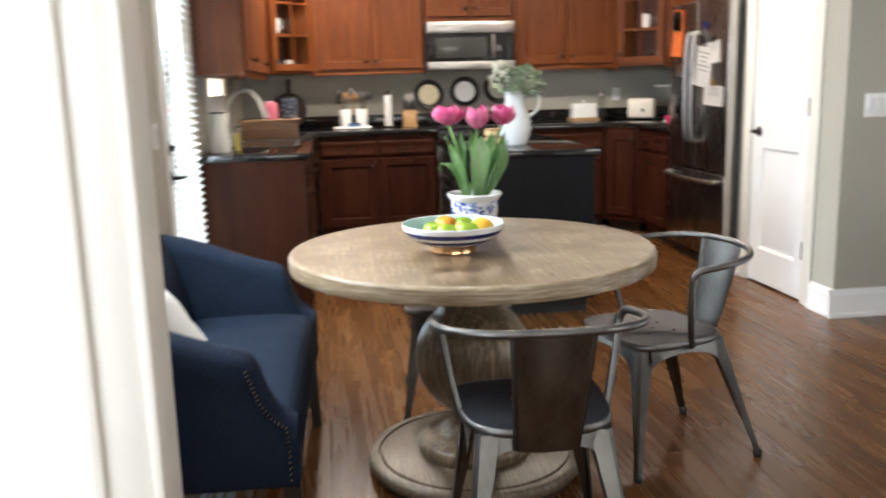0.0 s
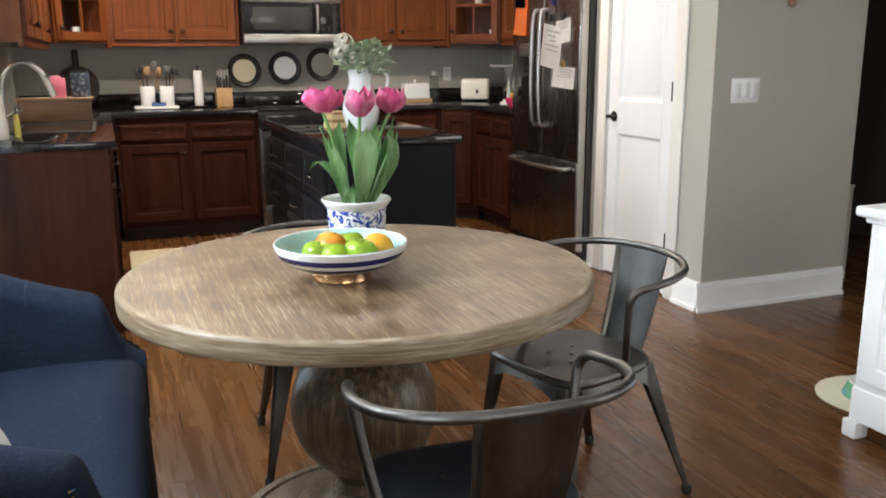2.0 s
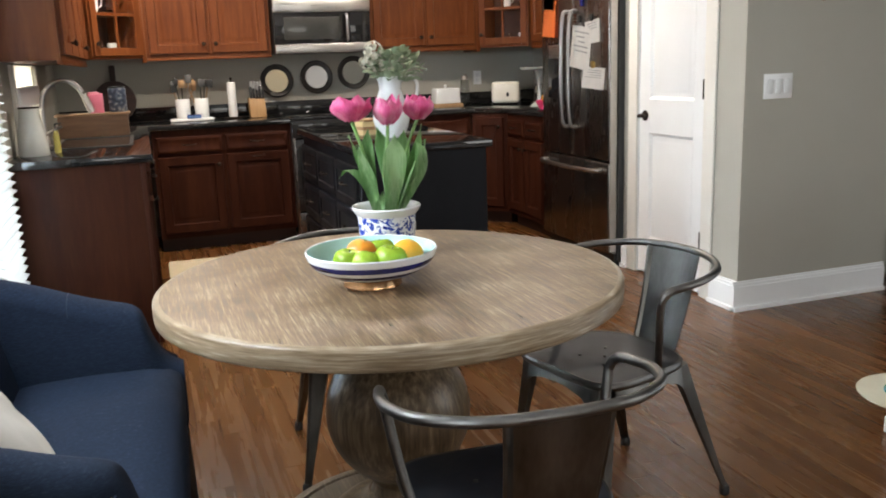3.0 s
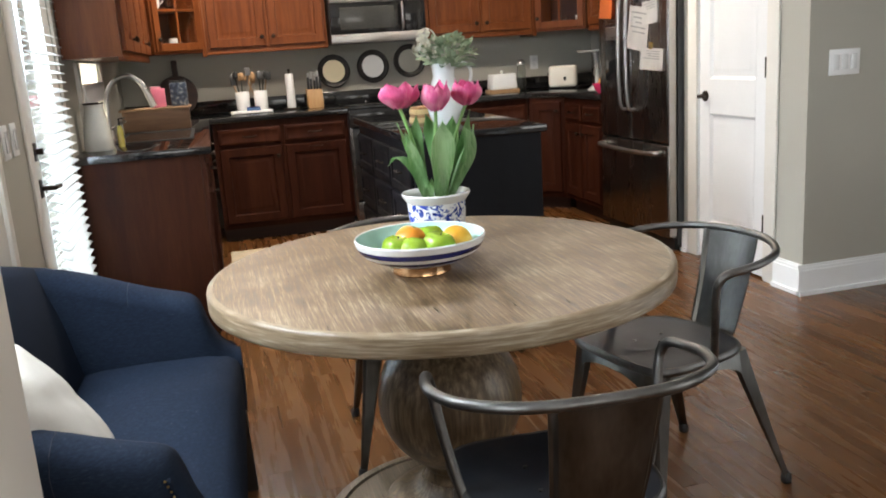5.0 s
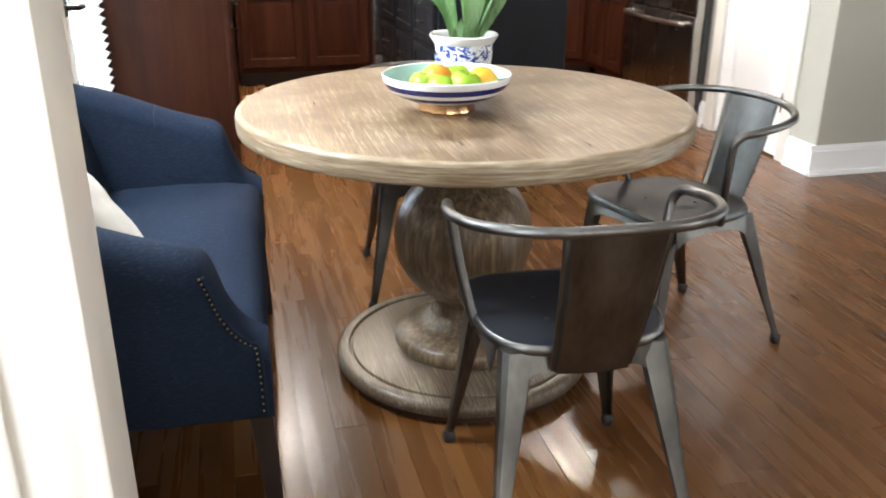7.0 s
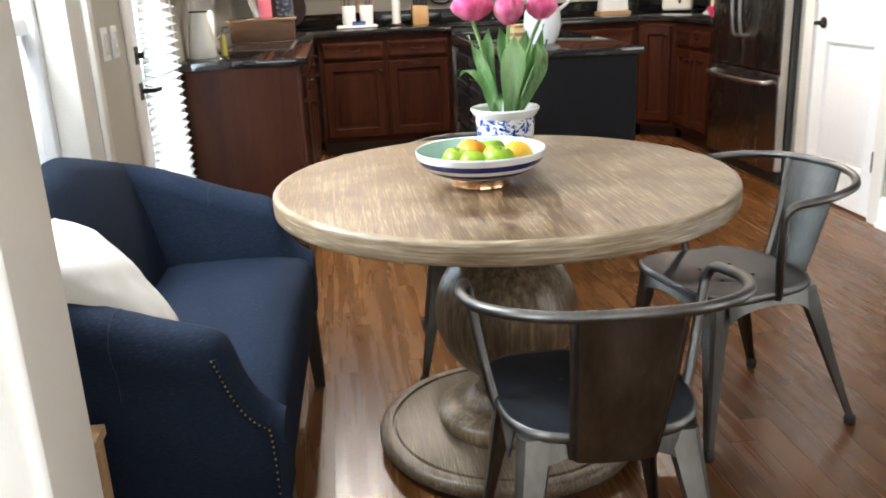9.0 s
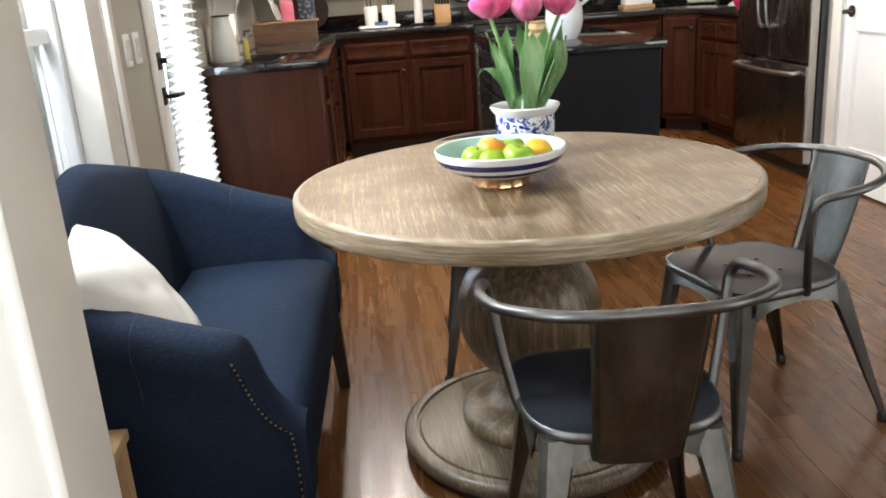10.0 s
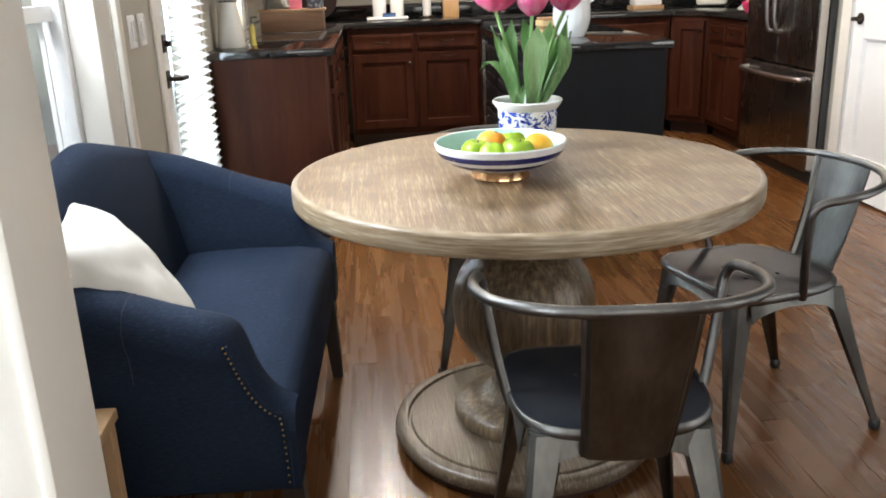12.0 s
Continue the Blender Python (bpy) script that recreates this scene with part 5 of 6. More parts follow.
# utensil crocks on a tray
WHITEGLAZE = PORCELAIN
tr = thing("marble_tray", 0.905, 7.57, WT, 0, "white marble tray under the crocks", "tray")
part("slab", box(-0.155, 0.155, -0.09, 0.09, 0.004, 0.022, 0.003), WHITEGLAZE, tr)
part("foot", box(-0.14, 0.14, -0.08, 0.08, 0.0, 0.004), BLACK, tr)
UTW = surface("utensil_wood", two((0.3, 0.17, 0.08), (0.42, 0.26, 0.13)), 6, (4, 4, 1), (0.5, 0.6))
rr = random.Random(11)
for k, cx in enumerate((0.85, 0.985)):
    c = thing("utensil_crock", cx, 7.58, WT + 0.022, 0, "white ceramic crock full of cooking utensils", "crock", "utensil crocks")
    part("crock", lathe([(0, 0), (0.046, 0), (0.05, 0.005), (0.053, 0.138), (0.05, 0.142), (0.047, 0.138), (0.045, 0.02), (0, 0.015)], 28), WHITEGLAZE, c)
    for j in range(6):
        a = 2 * math.pi * j / 6 + rr.random()
        dx, dy = 0.034 * math.cos(a), 0.03 * math.sin(a)
        top = 0.19 + 0.075 * rr.random()
        tip = (dx * (2.0 + rr.random()), dy * 1.6, top)
        u = part("utensil", tube([(dx * 0.5, dy * 0.5, 0.02), tip], 0.0045, 7), (UTW, BLACK, STEEL)[j % 3], c)
        if j % 2 == 0:
            part("spoon_head", ball((tip[0], tip[1], tip[2] + 0.02), 0.024, 12, 8, (0.85, 0.4, 1.35)), (UTW, BLACK, GREYSIDE)[(j + k) % 3], u)
        else:
            part("spatula_head", box(tip[0] - 0.021, tip[0] + 0.021, tip[1] - 0.004, tip[1] + 0.004, tip[2] - 0.005, tip[2] + 0.055, 0.003), (BLACK, UTW, GREYSIDE)[(j + k) % 3], u)
sp_ = thing("blue_sponge", 0.92, 7.505, WT + 0.022, 0, "small blue scrubbing sponge on the tray", "sponge")
part("foam", box(-0.05, 0.05, -0.015, 0.015, 0, 0.022, 0.004), surface("blue_foam", two((0.05, 0.11, 0.25), (0.09, 0.16, 0.32)), 60, rough=(0.9, 1), bump=0.4), sp_)
part("scourer", box(-0.05, 0.05, -0.015, 0.015, 0.022, 0.029, 0.003), COBALT, sp_)
pp = thing("paper_towel_holder", 1.215, 7.60, WT, 0, "slim white paper towel roll on a dark stand", "paper towel")
part("base", lathe([(0, 0), (0.065, 0), (0.067, 0.006), (0.06, 0.014), (0, 0.014)], 28), BRONZE, pp)
part("roll", lathe([(0, 0.016), (0.031, 0.016), (0.033, 0.02), (0.032, 0.27), (0.029, 0.273), (0, 0.273)], 24), WHITE, pp)
part("rod", lathe([(0, 0.27), (0.006, 0.27), (0.006, 0.29), (0.012, 0.296), (0.01, 0.308), (0, 0.311)], 12), BRONZE, pp)
kb = thing("knife_block", 1.40, 7.60, WT, 0, "honey wooden knife block full of knives", "knife block")
blk = box(-0.06, 0.06, -0.05, 0.06, 0.0, 0.15, 0.004)
for v in blk.verts:
    v.co.y += v.co.z * 0.28
part("block", blk, surface("honey_block_wood", two((0.26, 0.14, 0.05), (0.36, 0.21, 0.085)), 5, (9, 9, 1), (0.4, 0.5)), kb)
for i, x in enumerate((-0.045, -0.022, 0.002, 0.025, 0.047)):
    part("knife_handle", box(x - 0.008, x + 0.008, -0.022 + 0.01 * (i % 2), 0.0 + 0.01 * (i % 2), 0.145, 0.235 - 0.012 * (i % 3), 0.003), BLACK, kb, "black knife handle")
for i, x in enumerate((-0.035, -0.012, 0.012, 0.037)):
    part("knife_handle", box(x - 0.007, x + 0.007, 0.022, 0.038, 0.145, 0.27 + 0.01 * (i % 2), 0.003), STEEL, kb, "steel knife handle")

# round mirrors on the wall
DARKFRAME = surface("black_brown_frame", two((0.012, 0.009, 0.008), (0.03, 0.022, 0.018)), 20, rough=(0.35, 0.5))
for mxx, mz, r, lean in ((1.598, 1.182, 0.132, 8), (1.922, 1.20, 0.132, 6), (2.232, 1.225, 0.134, 2)):
    mi = thing("round_mirror", mxx, BACK - 0.001 - r * math.sin(radians(lean)), mz, 0, "small round mirror in a wide dark frame", "mirror", "round wall mirrors")
    # the first glass has a warm reflection put into its colour
    glassy = surface("mirror_warm_reflection", two((0.93, 0.77, 0.5), (0.96, 0.82, 0.56)), 3, rough=(0.04, 0.08), metal=1.0) if mxx < 1.7 else MIRROR
    for nm, prof, mat in (("frame", [(r - 0.042, 0.0), (r, 0.0), (r, 0.012), (r - 0.01, 0.02), (r - 0.032, 0.018), (r - 0.042, 0.01), (r - 0.042, 0.0)], DARKFRAME), ("mirror_glass", [(0, 0.007), (r - 0.041, 0.007), (r - 0.041, 0.003), (0, 0.003)], glassy)):
        bm = lathe(prof, 48)
        bmesh.ops.rotate(bm, matrix=Matrix.Rotation(radians(90), 3, "X"), verts=bm.verts)
        part(nm, bm, mat, mi)
    mi.rotation_euler = (radians(-lean), 0, 0)

# ---- island things ----
jug = thing("white_jug", 1.768, 5.12, 0.917, 0, "tall white ceramic jug holding flowers", "jug")
part("body", lathe([(0, 0), (0.062, 0), (0.066, 0.006), (0.082, 0.04), (0.095, 0.09), (0.09, 0.15), (0.07, 0.2), (0.055, 0.24), (0.06, 0.285), (0.07, 0.305), (0.066, 0.305), (0.052, 0.27), (0.05, 0.24), (0, 0.235)], 40), PORCELAIN, jug)
part("handle", tube(spline([(0.062, 0, 0.285), (0.11, 0, 0.3), (0.145, 0, 0.265), (0.135, 0, 0.2), (0.085, 0, 0.16)], 7), 0.009, 10), PORCELAIN, jug)
fl = thing("dried_flowers", 1.768, 5.12, 1.16, 0, "bunch of pale green leaves and white hydrangea", "flowers")
SAGE = surface("sage_leaf", [(0.3, (0.14, 0.19, 0.115)), (0.55, (0.25, 0.31, 0.2)), (0.75, (0.42, 0.46, 0.34))], 12, rough=(0.6, 0.75), rand=0.2)
HYD = surface("white_hydrangea", [(0.3, (0.5, 0.47, 0.38)), (0.7, (0.72, 0.70, 0.6))], 20, rough=(0.6, 0.75), rand=0.2)
rr = random.Random(3)
lm = bmesh.new()
grid(4, 5, lambda u, v: (0.017 * (2 * u - 1) * math.sin(math.pi * (0.12 + 0.83 * v)), 0.05 * v, 0.008 * math.sin(2.5 * v) + 0.006 * abs(2 * u - 1)), lm)
leaf_me = finish(lm, SAGE, "leaf")
pm = bmesh.new()
grid(3, 3, lambda u, v: (0.012 * (2 * u - 1) * (1.2 - abs(2 * v - 1)), 0.012 * (2 * v - 1), 0.004 * (2 * u - 1) ** 2), pm)
floret_me = finish(pm, HYD, "floret")
for i in range(130):
    a, zz = rr.uniform(0, 6.283), rr.random()
    r = (0.045 + 0.085 * math.sin(math.pi * (0.15 + 0.75 * zz))) * rr.uniform(0.5, 1.0)
    o = new("leaf", leaf_me)
    o.parent = fl
    o.matrix_basis = pose(0.035 + r * math.cos(a) * 1.05, r * math.sin(a) * 0.8, 0.03 + 0.15 * zz, rr.uniform(-30, 60), rr.uniform(-40, 40), math.degrees(a) - 90 + rr.uniform(-40, 40))
for cx, cz, cr in ((-0.085, 0.19, 0.045), (-0.12, 0.14, 0.035), (-0.06, 0.125, 0.035)):
    for i in range(34):
        d = Vector((rr.gauss(0, 1), rr.gauss(0, 1), rr.gauss(0, 1))).normalized()
        o = new("floret", floret_me)
        o.parent = fl
        o.matrix_basis = Matrix.Translation(Vector((cx, -0.02, cz)) + d * cr) @ d.to_track_quat("Z", "Y").to_matrix().to_4x4()
for i in range(6):
    part("stem", tube([(0.01 * (i - 2.5), 0, 0.0), (0.03 * (i - 2.5), 0.01 * (i % 3 - 1), 0.12)], 0.003, 6), SAGE, fl)
bk = thing("book_stack", 1.705, 5.36, 0.917, 12, "small stack of straw-coloured books with brown spines", "books")
STRAW = surface("straw_cover", two((0.6, 0.45, 0.22), (0.7, 0.55, 0.3)), 8, rough=(0.4, 0.5))
for i, (z0, z1, hw) in enumerate(((0.0, 0.026, 0.06), (0.026, 0.044, 0.055), (0.044, 0.07, 0.058), (0.07, 0.084, 0.05))):
    part("book", box(-hw, hw, -0.05, 0.05, z0, z1, 0.002), (STRAW, UTW)[i % 2], bk)

# ---- worktop things, fridge side ----
bd = thing("butter_dish", 2.94, 7.6, 0.917, 0, "white ceramic bread keeper on a wooden board", "bread box")
part("board", box(-0.125, 0.125, -0.08, 0.08, 0, 0.03, 0.004), UTW, bd)
cov = box(-0.11, 0.11, -0.07, 0.07, 0.03, 0.155, 0.012, 3)
for v in cov.verts:
    if v.co.z > 0.1:
        v.co.x *= 0.92
part("cover", cov, PORCELAIN, bd)
part("knob", lathe([(0, 0.155), (0.008, 0.155), (0.008, 0.165), (0.014, 0.172), (0.01, 0.182), (0, 0.184)], 16), PORCELAIN, bd)
gj = thing("glass_bottle", 3.12, 7.62, 0.917, 0, "tall glass bottle with steel cap", "bottle")
part("bottle", lathe([(0, 0), (0.035, 0), (0.037, 0.01), (0.037, 0.16), (0.034, 0.2), (0.03, 0.215), (0, 0.215)], 24), glass("smoky_glass", (0.6, 0.62, 0.6)), gj)
part("cap", lathe([(0.0, 0.214), (0.031, 0.214), (0.034, 0.225), (0.028, 0.245), (0.012, 0.258), (0, 0.26)], 24), STEEL, gj)
to = thing("toaster", 3.44, 7.50, 0.917, -28, "cream white two-slot toaster", "toaster")
part("body", box(-0.115, 0.115, -0.085, 0.085, 0.015, 0.19, 0.028, 4), surface("cream_toaster_enamel", two((0.66, 0.63, 0.55), (0.72, 0.69, 0.61)), 4, rough=(0.15, 0.25)), to)
for y in (-0.035, 0.035):
    part("slot", box(-0.1, 0.1, y - 0.012, y + 0.012, 0.187, 0.1915), BLACK, to)
part("badge", ball((0.02, -0.086, 0.085), 0.018, 12, 8, (0.7, 0.25, 1.0)), BLACK, to)
part("lever", box(-0.13, -0.112, -0.015, 0.015, 0.12, 0.135, 0.003), BLACK, to)
for x, y in ((-0.11, -0.06), (0.11, -0.06), (-0.11, 0.06), (0.11, 0.06)):
    part("foot", lathe([(0, 0), (0.012, 0), (0.012, 0.02), (0, 0.02)], 10, x, y), BLACK, to)
PALEGLASS = surface("pale_pressed_glass", two((0.42, 0.43, 0.42), (0.52, 0.53, 0.52)), 10, rough=(0.08, 0.16), spec=0.6)
ck = thing("cake_stand", 3.5, 6.98, 0.917, 0, "pale pressed-glass pedestal cake stand", "cake stand")
part("plate", lathe([(0, 0.28), (0.14, 0.285), (0.15, 0.295), (0.152, 0.302), (0.145, 0.3), (0.0, 0.29)], 40), PALEGLASS, ck)
part("pedestal", lathe([(0, 0), (0.075, 0), (0.07, 0.012), (0.02, 0.05), (0.013, 0.15), (0.025, 0.25), (0.05, 0.28), (0, 0.28)], 28), PALEGLASS, ck)
cn = thing("glass_canister", 3.64, 7.22, 0.917, 0, "clear glass canister with dark contents", "canister")
part("jar", lathe([(0, 0), (0.06, 0), (0.064, 0.008), (0.064, 0.15), (0.055, 0.165), (0, 0.165)], 28), GLASS, cn)
part("contents", lathe([(0, 0.006), (0.056, 0.006), (0.056, 0.09), (0, 0.095)], 24), DARKWOOD, cn)
part("lid", lathe([(0, 0.165), (0.055, 0.165), (0.05, 0.178), (0.012, 0.182), (0.014, 0.2), (0, 0.203)], 24), STEEL, cn)
pb = thing("pink_bowl", 3.33, 6.52, 0.917, 0, "small pink bowl with fruit", "bowl")
part("shell", lathe([(0, 0), (0.04, 0), (0.065, 0.035), (0.075, 0.07), (0.072, 0.072), (0.06, 0.035), (0.0, 0.012)], 28), surface("magenta_glaze", two((0.6, 0.03, 0.12), (0.7, 0.06, 0.18)), 8, rough=(0.2, 0.3)), pb)
part("lemon", ball((0.005, 0, 0.085), 0.035, 16, 10, (1.2, 1, 1)), TANGERINE, pb)
yb = thing("yellow_bottle", 3.42, 6.64, 0.917, 0, "yellow squeeze bottle with pale cap", "bottle")
part("bottle", lathe([(0, 0), (0.032, 0), (0.034, 0.01), (0.034, 0.13), (0.02, 0.165), (0.012, 0.18), (0, 0.18)], 20), surface("bright_yellow_plastic", two((0.7, 0.52, 0.03), (0.78, 0.6, 0.06)), 5, rough=(0.25, 0.35)), yb)
part("cap", lathe([(0, 0.178), (0.013, 0.178), (0.006, 0.215), (0, 0.216)], 14), WHITE, yb)

# dishes behind the cabinet glass
for gx, gy, tilt in ((0.36, 7.44, 0), (3.52, 7.47, 0)):
    for lev, (zz, hh) in enumerate(((UZ + 0.022, 0.09), (UZ + 0.317, 0.12), (UZ + 0.617, 0.1))):
        for k in range(2):
            ddx = (k - 0.5) * 0.1
            ddy = ddx if gx < 1 else -ddx
            m = thing("cup", gx + ddx, gy + ddy, zz, 40 * k, "white cup on the cabinet shelf", "cup", "dishes behind glass")
            part("cup_body", lathe([(0, 0), (0.025, 0), (0.036, 0.02), (0.04, hh), (0.037, hh), (0.033, 0.02), (0, 0.008)], 20), PORCELAIN if (k + lev) % 2 else GLASS, m)
            part("cup_handle", tube(spline([(0.037, 0, hh * 0.8), (0.06, 0, hh * 0.7), (0.055, 0, hh * 0.35), (0.036, 0, hh * 0.3)], 4), 0.004, 6), PORCELAIN if (k + lev) % 2 else GLASS, m)

# papers and magnets on the fridge
PAPER = surface("white_paper", two((0.72, 0.71, 0.69), (0.8, 0.79, 0.77)), 8, rough=(0.7, 0.8), bump=0.2, fine=20)
INK = surface("grey_ink", two((0.3, 0.3, 0.31), (0.4, 0.4, 0.41)), 20, rough=(0.7, 0.8))


def note(y0, y1, z0, z1, rot, mat, label, bars=5, curl=0.012):
    w, h = y1 - y0, z1 - z0
    nt = thing("fridge_note", 3.196, (y0 + y1) / 2, (z0 + z1) / 2, 0, label, "paper", "papers on the fridge")
    bm = grid(6, 10, lambda u, v: (-0.004 - curl * (1 - v) ** 2 * (0.4 + 0.6 * u), (u - 0.5) * w, (v - 0.5) * h))
    bmesh.ops.solidify(bm, geom=bm.faces, thickness=0.0006)
    sheet = part("sheet", bm, mat, nt)
    bmr = None
    for i in range(bars):
        v = 0.86 - i * 0.11
        off = -0.0062 - curl * (1 - v) ** 2 - 0.001
        bmr = box(off - 0.0006, off, -w * 0.38, w * (0.34 - 0.1 * (i % 3)), (v - 0.5) * h - h * 0.014, (v - 0.5) * h + h * 0.014, bm=bmr)
    if bmr:
        part("printed_lines", bmr, INK, sheet, kind="stuff")
    nt.rotation_euler = (radians(rot), 0, 0)
    return nt


note(5.61, 5.86, 1.21, 1.47, 8, PAPER, "white sheet of paper held on the fridge")
note(5.50, 5.68, 1.36, 1.50, -6, PAPER, "small white note held on the fridge", 3)
note(5.44, 5.71, 1.09, 1.22, 3, PAPER, "white card with printed lines on the fridge", 4)
note(6.08, 6.25, 1.42, 1.74, 4, surface("orange_card", two((0.72, 0.16, 0.04), (0.8, 0.22, 0.06)), 6, rough=(0.5, 0.6)), "orange and white card hanging on the fridge", 0)
nn = note(6.10, 6.24, 1.60, 1.73, 4, PAPER, "white upper part of the orange card", 2, 0.0)
nn.location.x = 3.188
for y, z, mat in ((5.72, 1.61, COBALT), (5.76, 1.515, BLACK), (5.60, 1.515, BLACK), (5.58, 1.235, BRASS)):
    solo("fridge_magnet", box(3.182, 3.199, y - 0.016, y + 0.016, z - 0.022, z + 0.022, 0.004), mat, "small magnet clip on the fridge door", "magnet", "fridge magnets")

# switches and wall decoration
sw = thing("light_switch", 3.492, 4.3, 1.112, 0, "white three-gang rocker light switch plate", "light switch")
part("plate", box(-0.085, 0.085, -0.006, 0.0, -0.06, 0.06, 0.003), WHITE, sw)
for x in (-0.048, 0.0, 0.048):
    part("rocker", box(x - 0.0165, x + 0.0165, -0.0105, -0.006, -0.034, 0.034, 0.002), PORCELAIN, sw)
for y in (3.80, 3.93):
    s2 = thing("light_switch", LEFT, y, 1.09, 90, "white rocker light switch plate by the glazed door", "light switch", "switches by the door")
    part("plate", box(-0.04, 0.04, -0.006, 0.0, -0.054, 0.054, 0.003), WHITE, s2)
    part("rocker", box(-0.0165, 0.0165, -0.0105, -0.006, -0.034, 0.034, 0.002), PORCELAIN, s2)
ou = thing("wall_outlet", 3.33, BACK, 1.14, 0, "white double wall outlet over the worktop", "outlet")
part("plate", box(-0.036, 0.036, -0.006, 0.0, -0.058, 0.058, 0.003), WHITE, ou)
for z in (-0.022, 0.022):
    part("socket", box(-0.015, 0.015, -0.0085, -0.006, z - 0.014, z + 0.014, 0.003), PORCELAIN, ou)
wd_ = thing("wall_ornament", 3.73, 4.3, 1.515, 0, "small carved brown wooden wall ornament", "ornament")
ORN = surface("carved_brown_wood", two((0.2, 0.1, 0.05), (0.32, 0.18, 0.1)), 12, rough=(0.5, 0.6))
part("pendant", ball((0, -0.014, 0.03), 0.034, 16, 10, (0.75, 0.35, 1.1)), ORN, wd_)
for sx in (-1, 1):
    part("scroll", tube(spline([(0, -0.012, 0.06), (sx * 0.025, -0.014, 0.09), (sx * 0.04, -0.014, 0.13), (sx * 0.02, -0.012, 0.16)], 5), 0.011, 8), ORN, wd_)
part("bead", ball((0, -0.013, 0.006), 0.013, 12, 8), ORN, wd_)

# white sideboard, pet mat and bowl
sd = thing("white_sideboard", 3.105, 2.46, 0, 0, "white painted sideboard with moulded top and base", "sideboard")
part("body", box(-0.25, 0.3, -0.45, 0.45, 0.12, 0.76, 0.004), WHITE, sd)
part("base", box(-0.257, 0.307, -0.457, 0.457, 0.06, 0.18, 0.008), WHITE, sd)
part("moulding", box(-0.265, 0.31, -0.465, 0.465, 0.745, 0.765, 0.006), WHITE, sd)
part("top", box(-0.29, 0.33, -0.49, 0.49, 0.765, 0.80, 0.012, 3), WHITE, sd)
for x, y in ((-0.24, 0.44), (-0.24, -0.44), (0.28, 0.44), (0.28, -0.44)):
    part("foot", box(x - 0.03, x + 0.03, y - 0.03, y + 0.03, 0.0, 0.06, 0.006), WHITE, sd)
for y in (-0.42, 0.02):
    p = part("door", panel(0.40, 0.5, [(0, 0.012), (0.004, 0.016), (0.055, 0.016), (0.062, 0.008), (0.09, 0.012)], 0, 0), WHITE, sd)
    p.matrix_basis = pose(-0.25, y + 0.4, 0.21, 0, 0, -90)
solo("pet_mat", lathe([(0, 0), (0.218, 0), (0.22, 0.003), (0.214, 0.006), (0.0, 0.006)], 48, 3.215, 3.12), surface("cream_rubber", two((0.55, 0.52, 0.4), (0.62, 0.6, 0.48)), 8, rough=(0.6, 0.7)), "round cream mat under the pet bowl", "mat")
pbw = thing("pet_bowl", 3.195, 3.125, 0.006, 0, "green and blue pet bowl with pale inside", "pet bowl")
part("skirt", lathe([(0, 0), (0.105, 0), (0.108, 0.004), (0.088, 0.05), (0.082, 0.053), (0.0, 0.053)], 36), surface("green_blue_glaze", [(0.35, (0.09, 0.3, 0.12)), (0.5, (0.12, 0.34, 0.2)), (0.65, (0.1, 0.3, 0.5))], 7, rough=(0.2, 0.3)), pbw)
part("cup", lathe([(0, 0.05), (0.084, 0.05), (0.088, 0.055), (0.084, 0.059), (0.07, 0.0575), (0, 0.0535)], 36), PORCELAIN, pbw, "pale inner bowl")

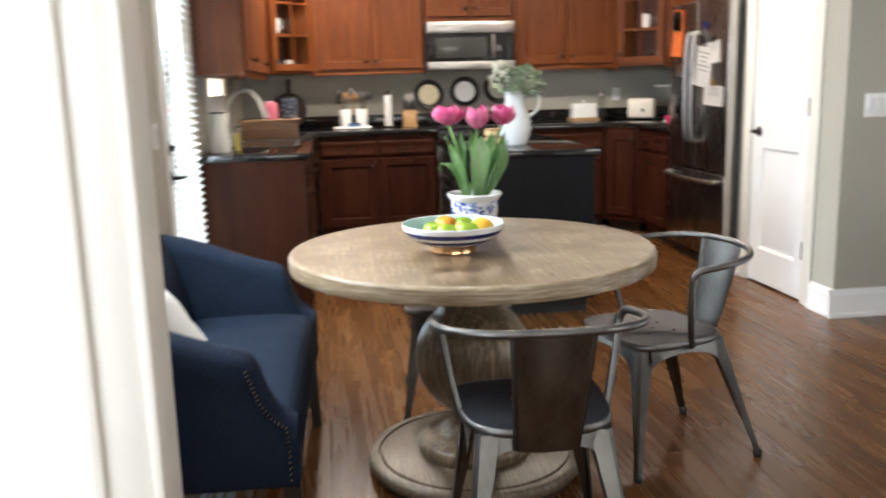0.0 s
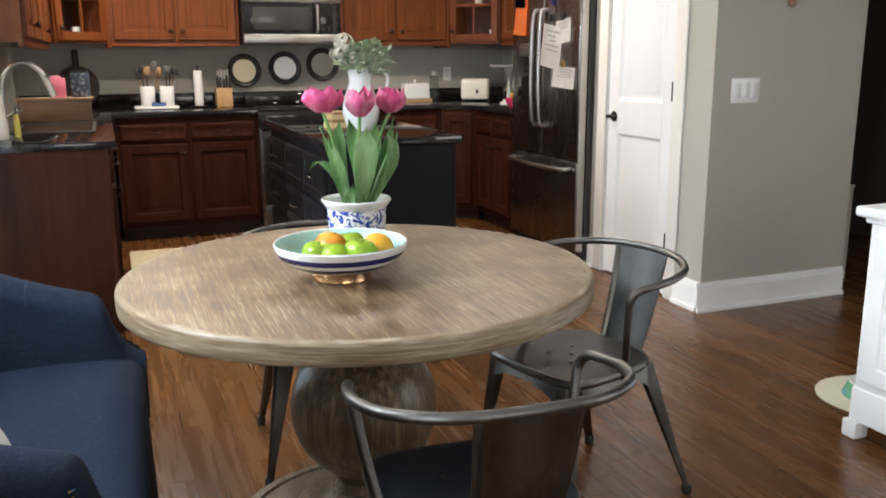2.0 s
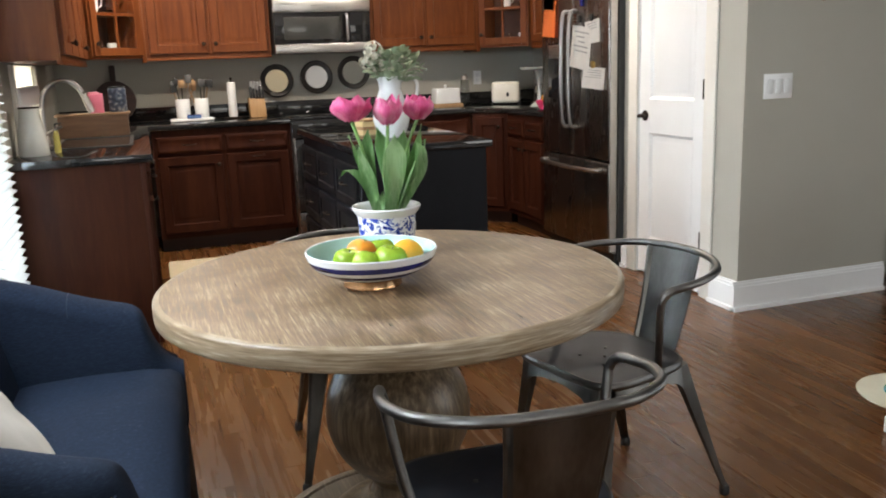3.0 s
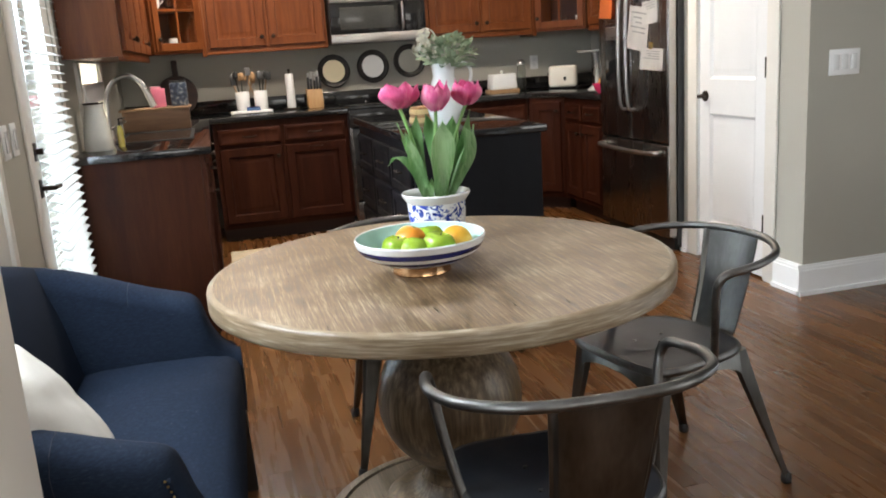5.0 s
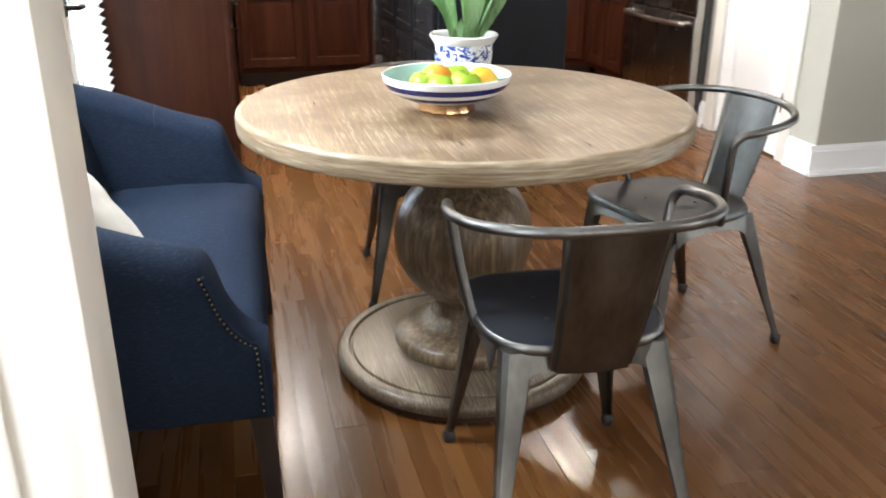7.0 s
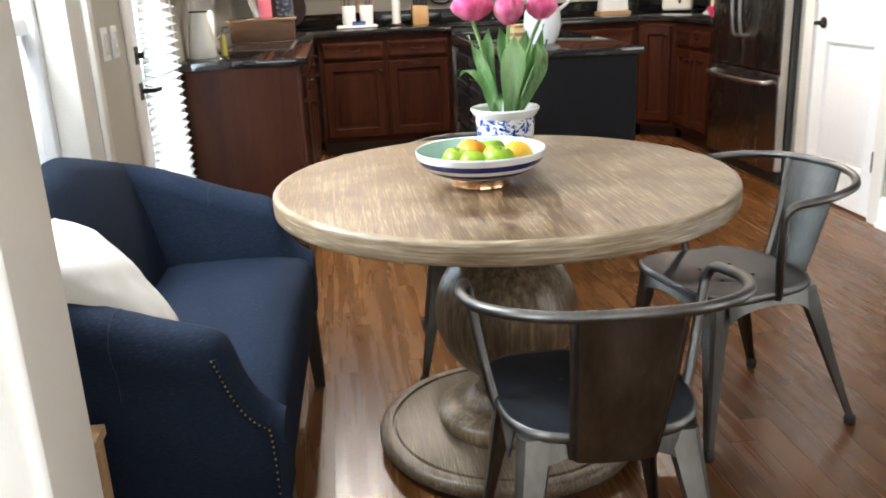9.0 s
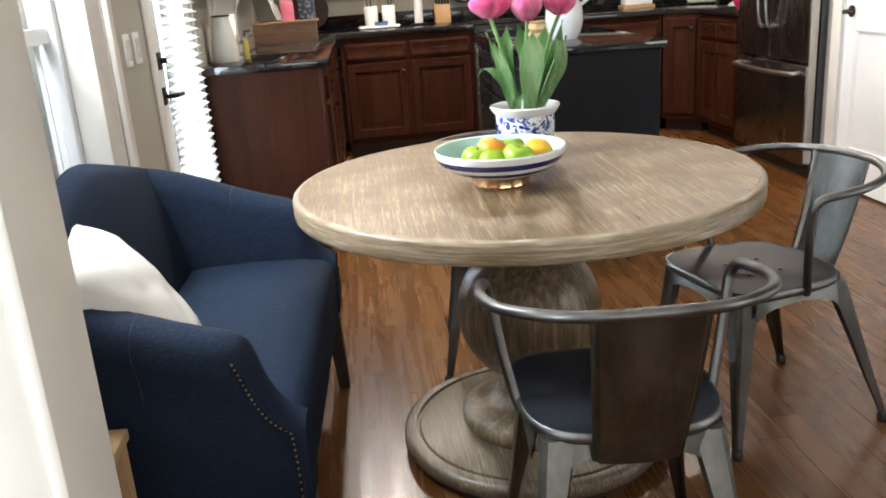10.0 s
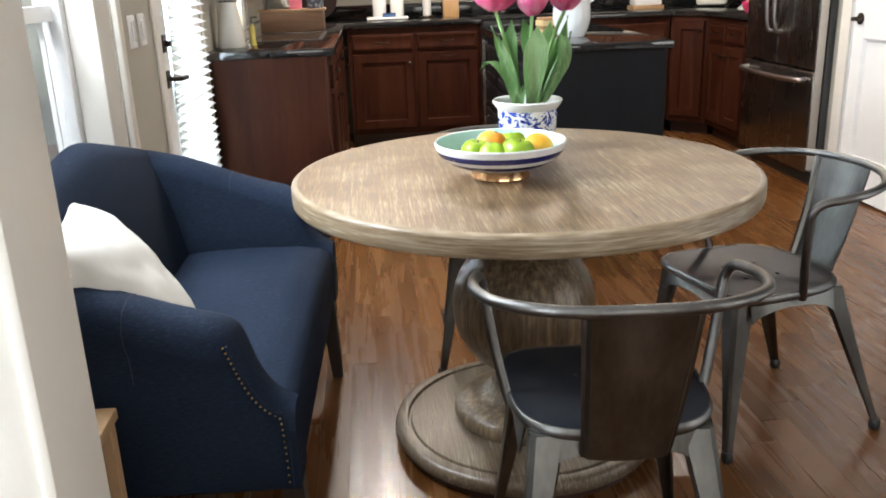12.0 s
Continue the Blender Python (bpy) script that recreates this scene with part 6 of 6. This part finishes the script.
# kitchen mat in front of the sink
rug = thing("kitchen_mat", 0.92, 6.15, 0, 0, "cream woven kitchen mat in front of the sink", "mat")
RUGM = surface("cream_weave", two((0.5, 0.41, 0.27), (0.62, 0.53, 0.38)), 30, (1, 4, 1), (0.85, 0.95), bump=0.5, fine=200)
part("weave", box(-0.3, 0.3, -0.72, 0.70, 0.001, 0.009, 0.003), RUGM, rug)
for y in (-0.735, 0.70):
    part("hem", box(-0.3, 0.3, y, y + 0.015, 0.001, 0.011, 0.003), RUGM, rug)

# hall furniture in the dark beyond
hc = thing("low_post", 4.47, 4.56, 0, 0, "low grey painted post at the mouth of the dark hall", "post")
part("post", box(-0.04, 0.04, -0.04, 0.04, 0.0, 0.54, 0.004), WALL, hc)
part("cap", box(-0.045, 0.045, -0.045, 0.045, 0.54, 0.555, 0.004), WALL, hc)

# floor boards
bw = 0.083
rnd = random.Random(5)
lengths = {}
count = 0
rest_v, rest_f = [], []
floor_ob = bpy.data.objects["floor"]
for r in range(-23, int((5.72 - LEFT) / bw)):
    x = LEFT + 0.002 + r * bw
    y, end_y = -3.68 - rnd.random() * 0.9, BACK if x > LEFT else 1.74
    while y < end_y:
        ln = rnd.choice((0.55, 0.75, 0.95, 1.2, 1.5))
        y0, y1 = max(y, -3.66), min(y + ln, end_y - 0.002)
        y += ln
        if y1 - y0 < 0.05:
            continue
        near = 0.35 < x < 2.45 and 1.7 < (y0 + y1) / 2 < 6.2 and count < 300
        if near:
            key = round(y1 - y0, 3)
            if key not in lengths:
                b = box(0.0005, bw - 0.0005, 0.0006, key - 0.0006, -0.012, 0.0)
                lengths[key] = finish(b, FLOORWOOD, "floor_board", 0)
            ob = new("floor_board", lengths[key])
            ob.location = (x, y0, 0.0)
            ob.parent = floor_ob
            count += 1
        else:
            k = len(rest_v)
            a, b, c, d = x + 0.0005, x + bw - 0.0005, y0 + 0.0006, y1 - 0.0006
            rest_v += [(a, c, 0), (b, c, 0), (b, d, 0), (a, d, 0), (a, c, -0.01), (b, c, -0.01), (b, d, -0.01), (a, d, -0.01)]
            rest_f += [(k, k + 1, k + 2, k + 3), (k, k + 4, k + 5, k + 1), (k + 1, k + 5, k + 6, k + 2), (k + 2, k + 6, k + 7, k + 3), (k + 3, k + 7, k + 4, k)]
me = bpy.data.meshes.new("boards_beyond")
me.from_pydata(rest_v, [], rest_f)
me.materials.append(FLOORFAR)
ob = new("boards_beyond", me)
ob.parent = floor_ob
tagged(ob, kind="stuff")
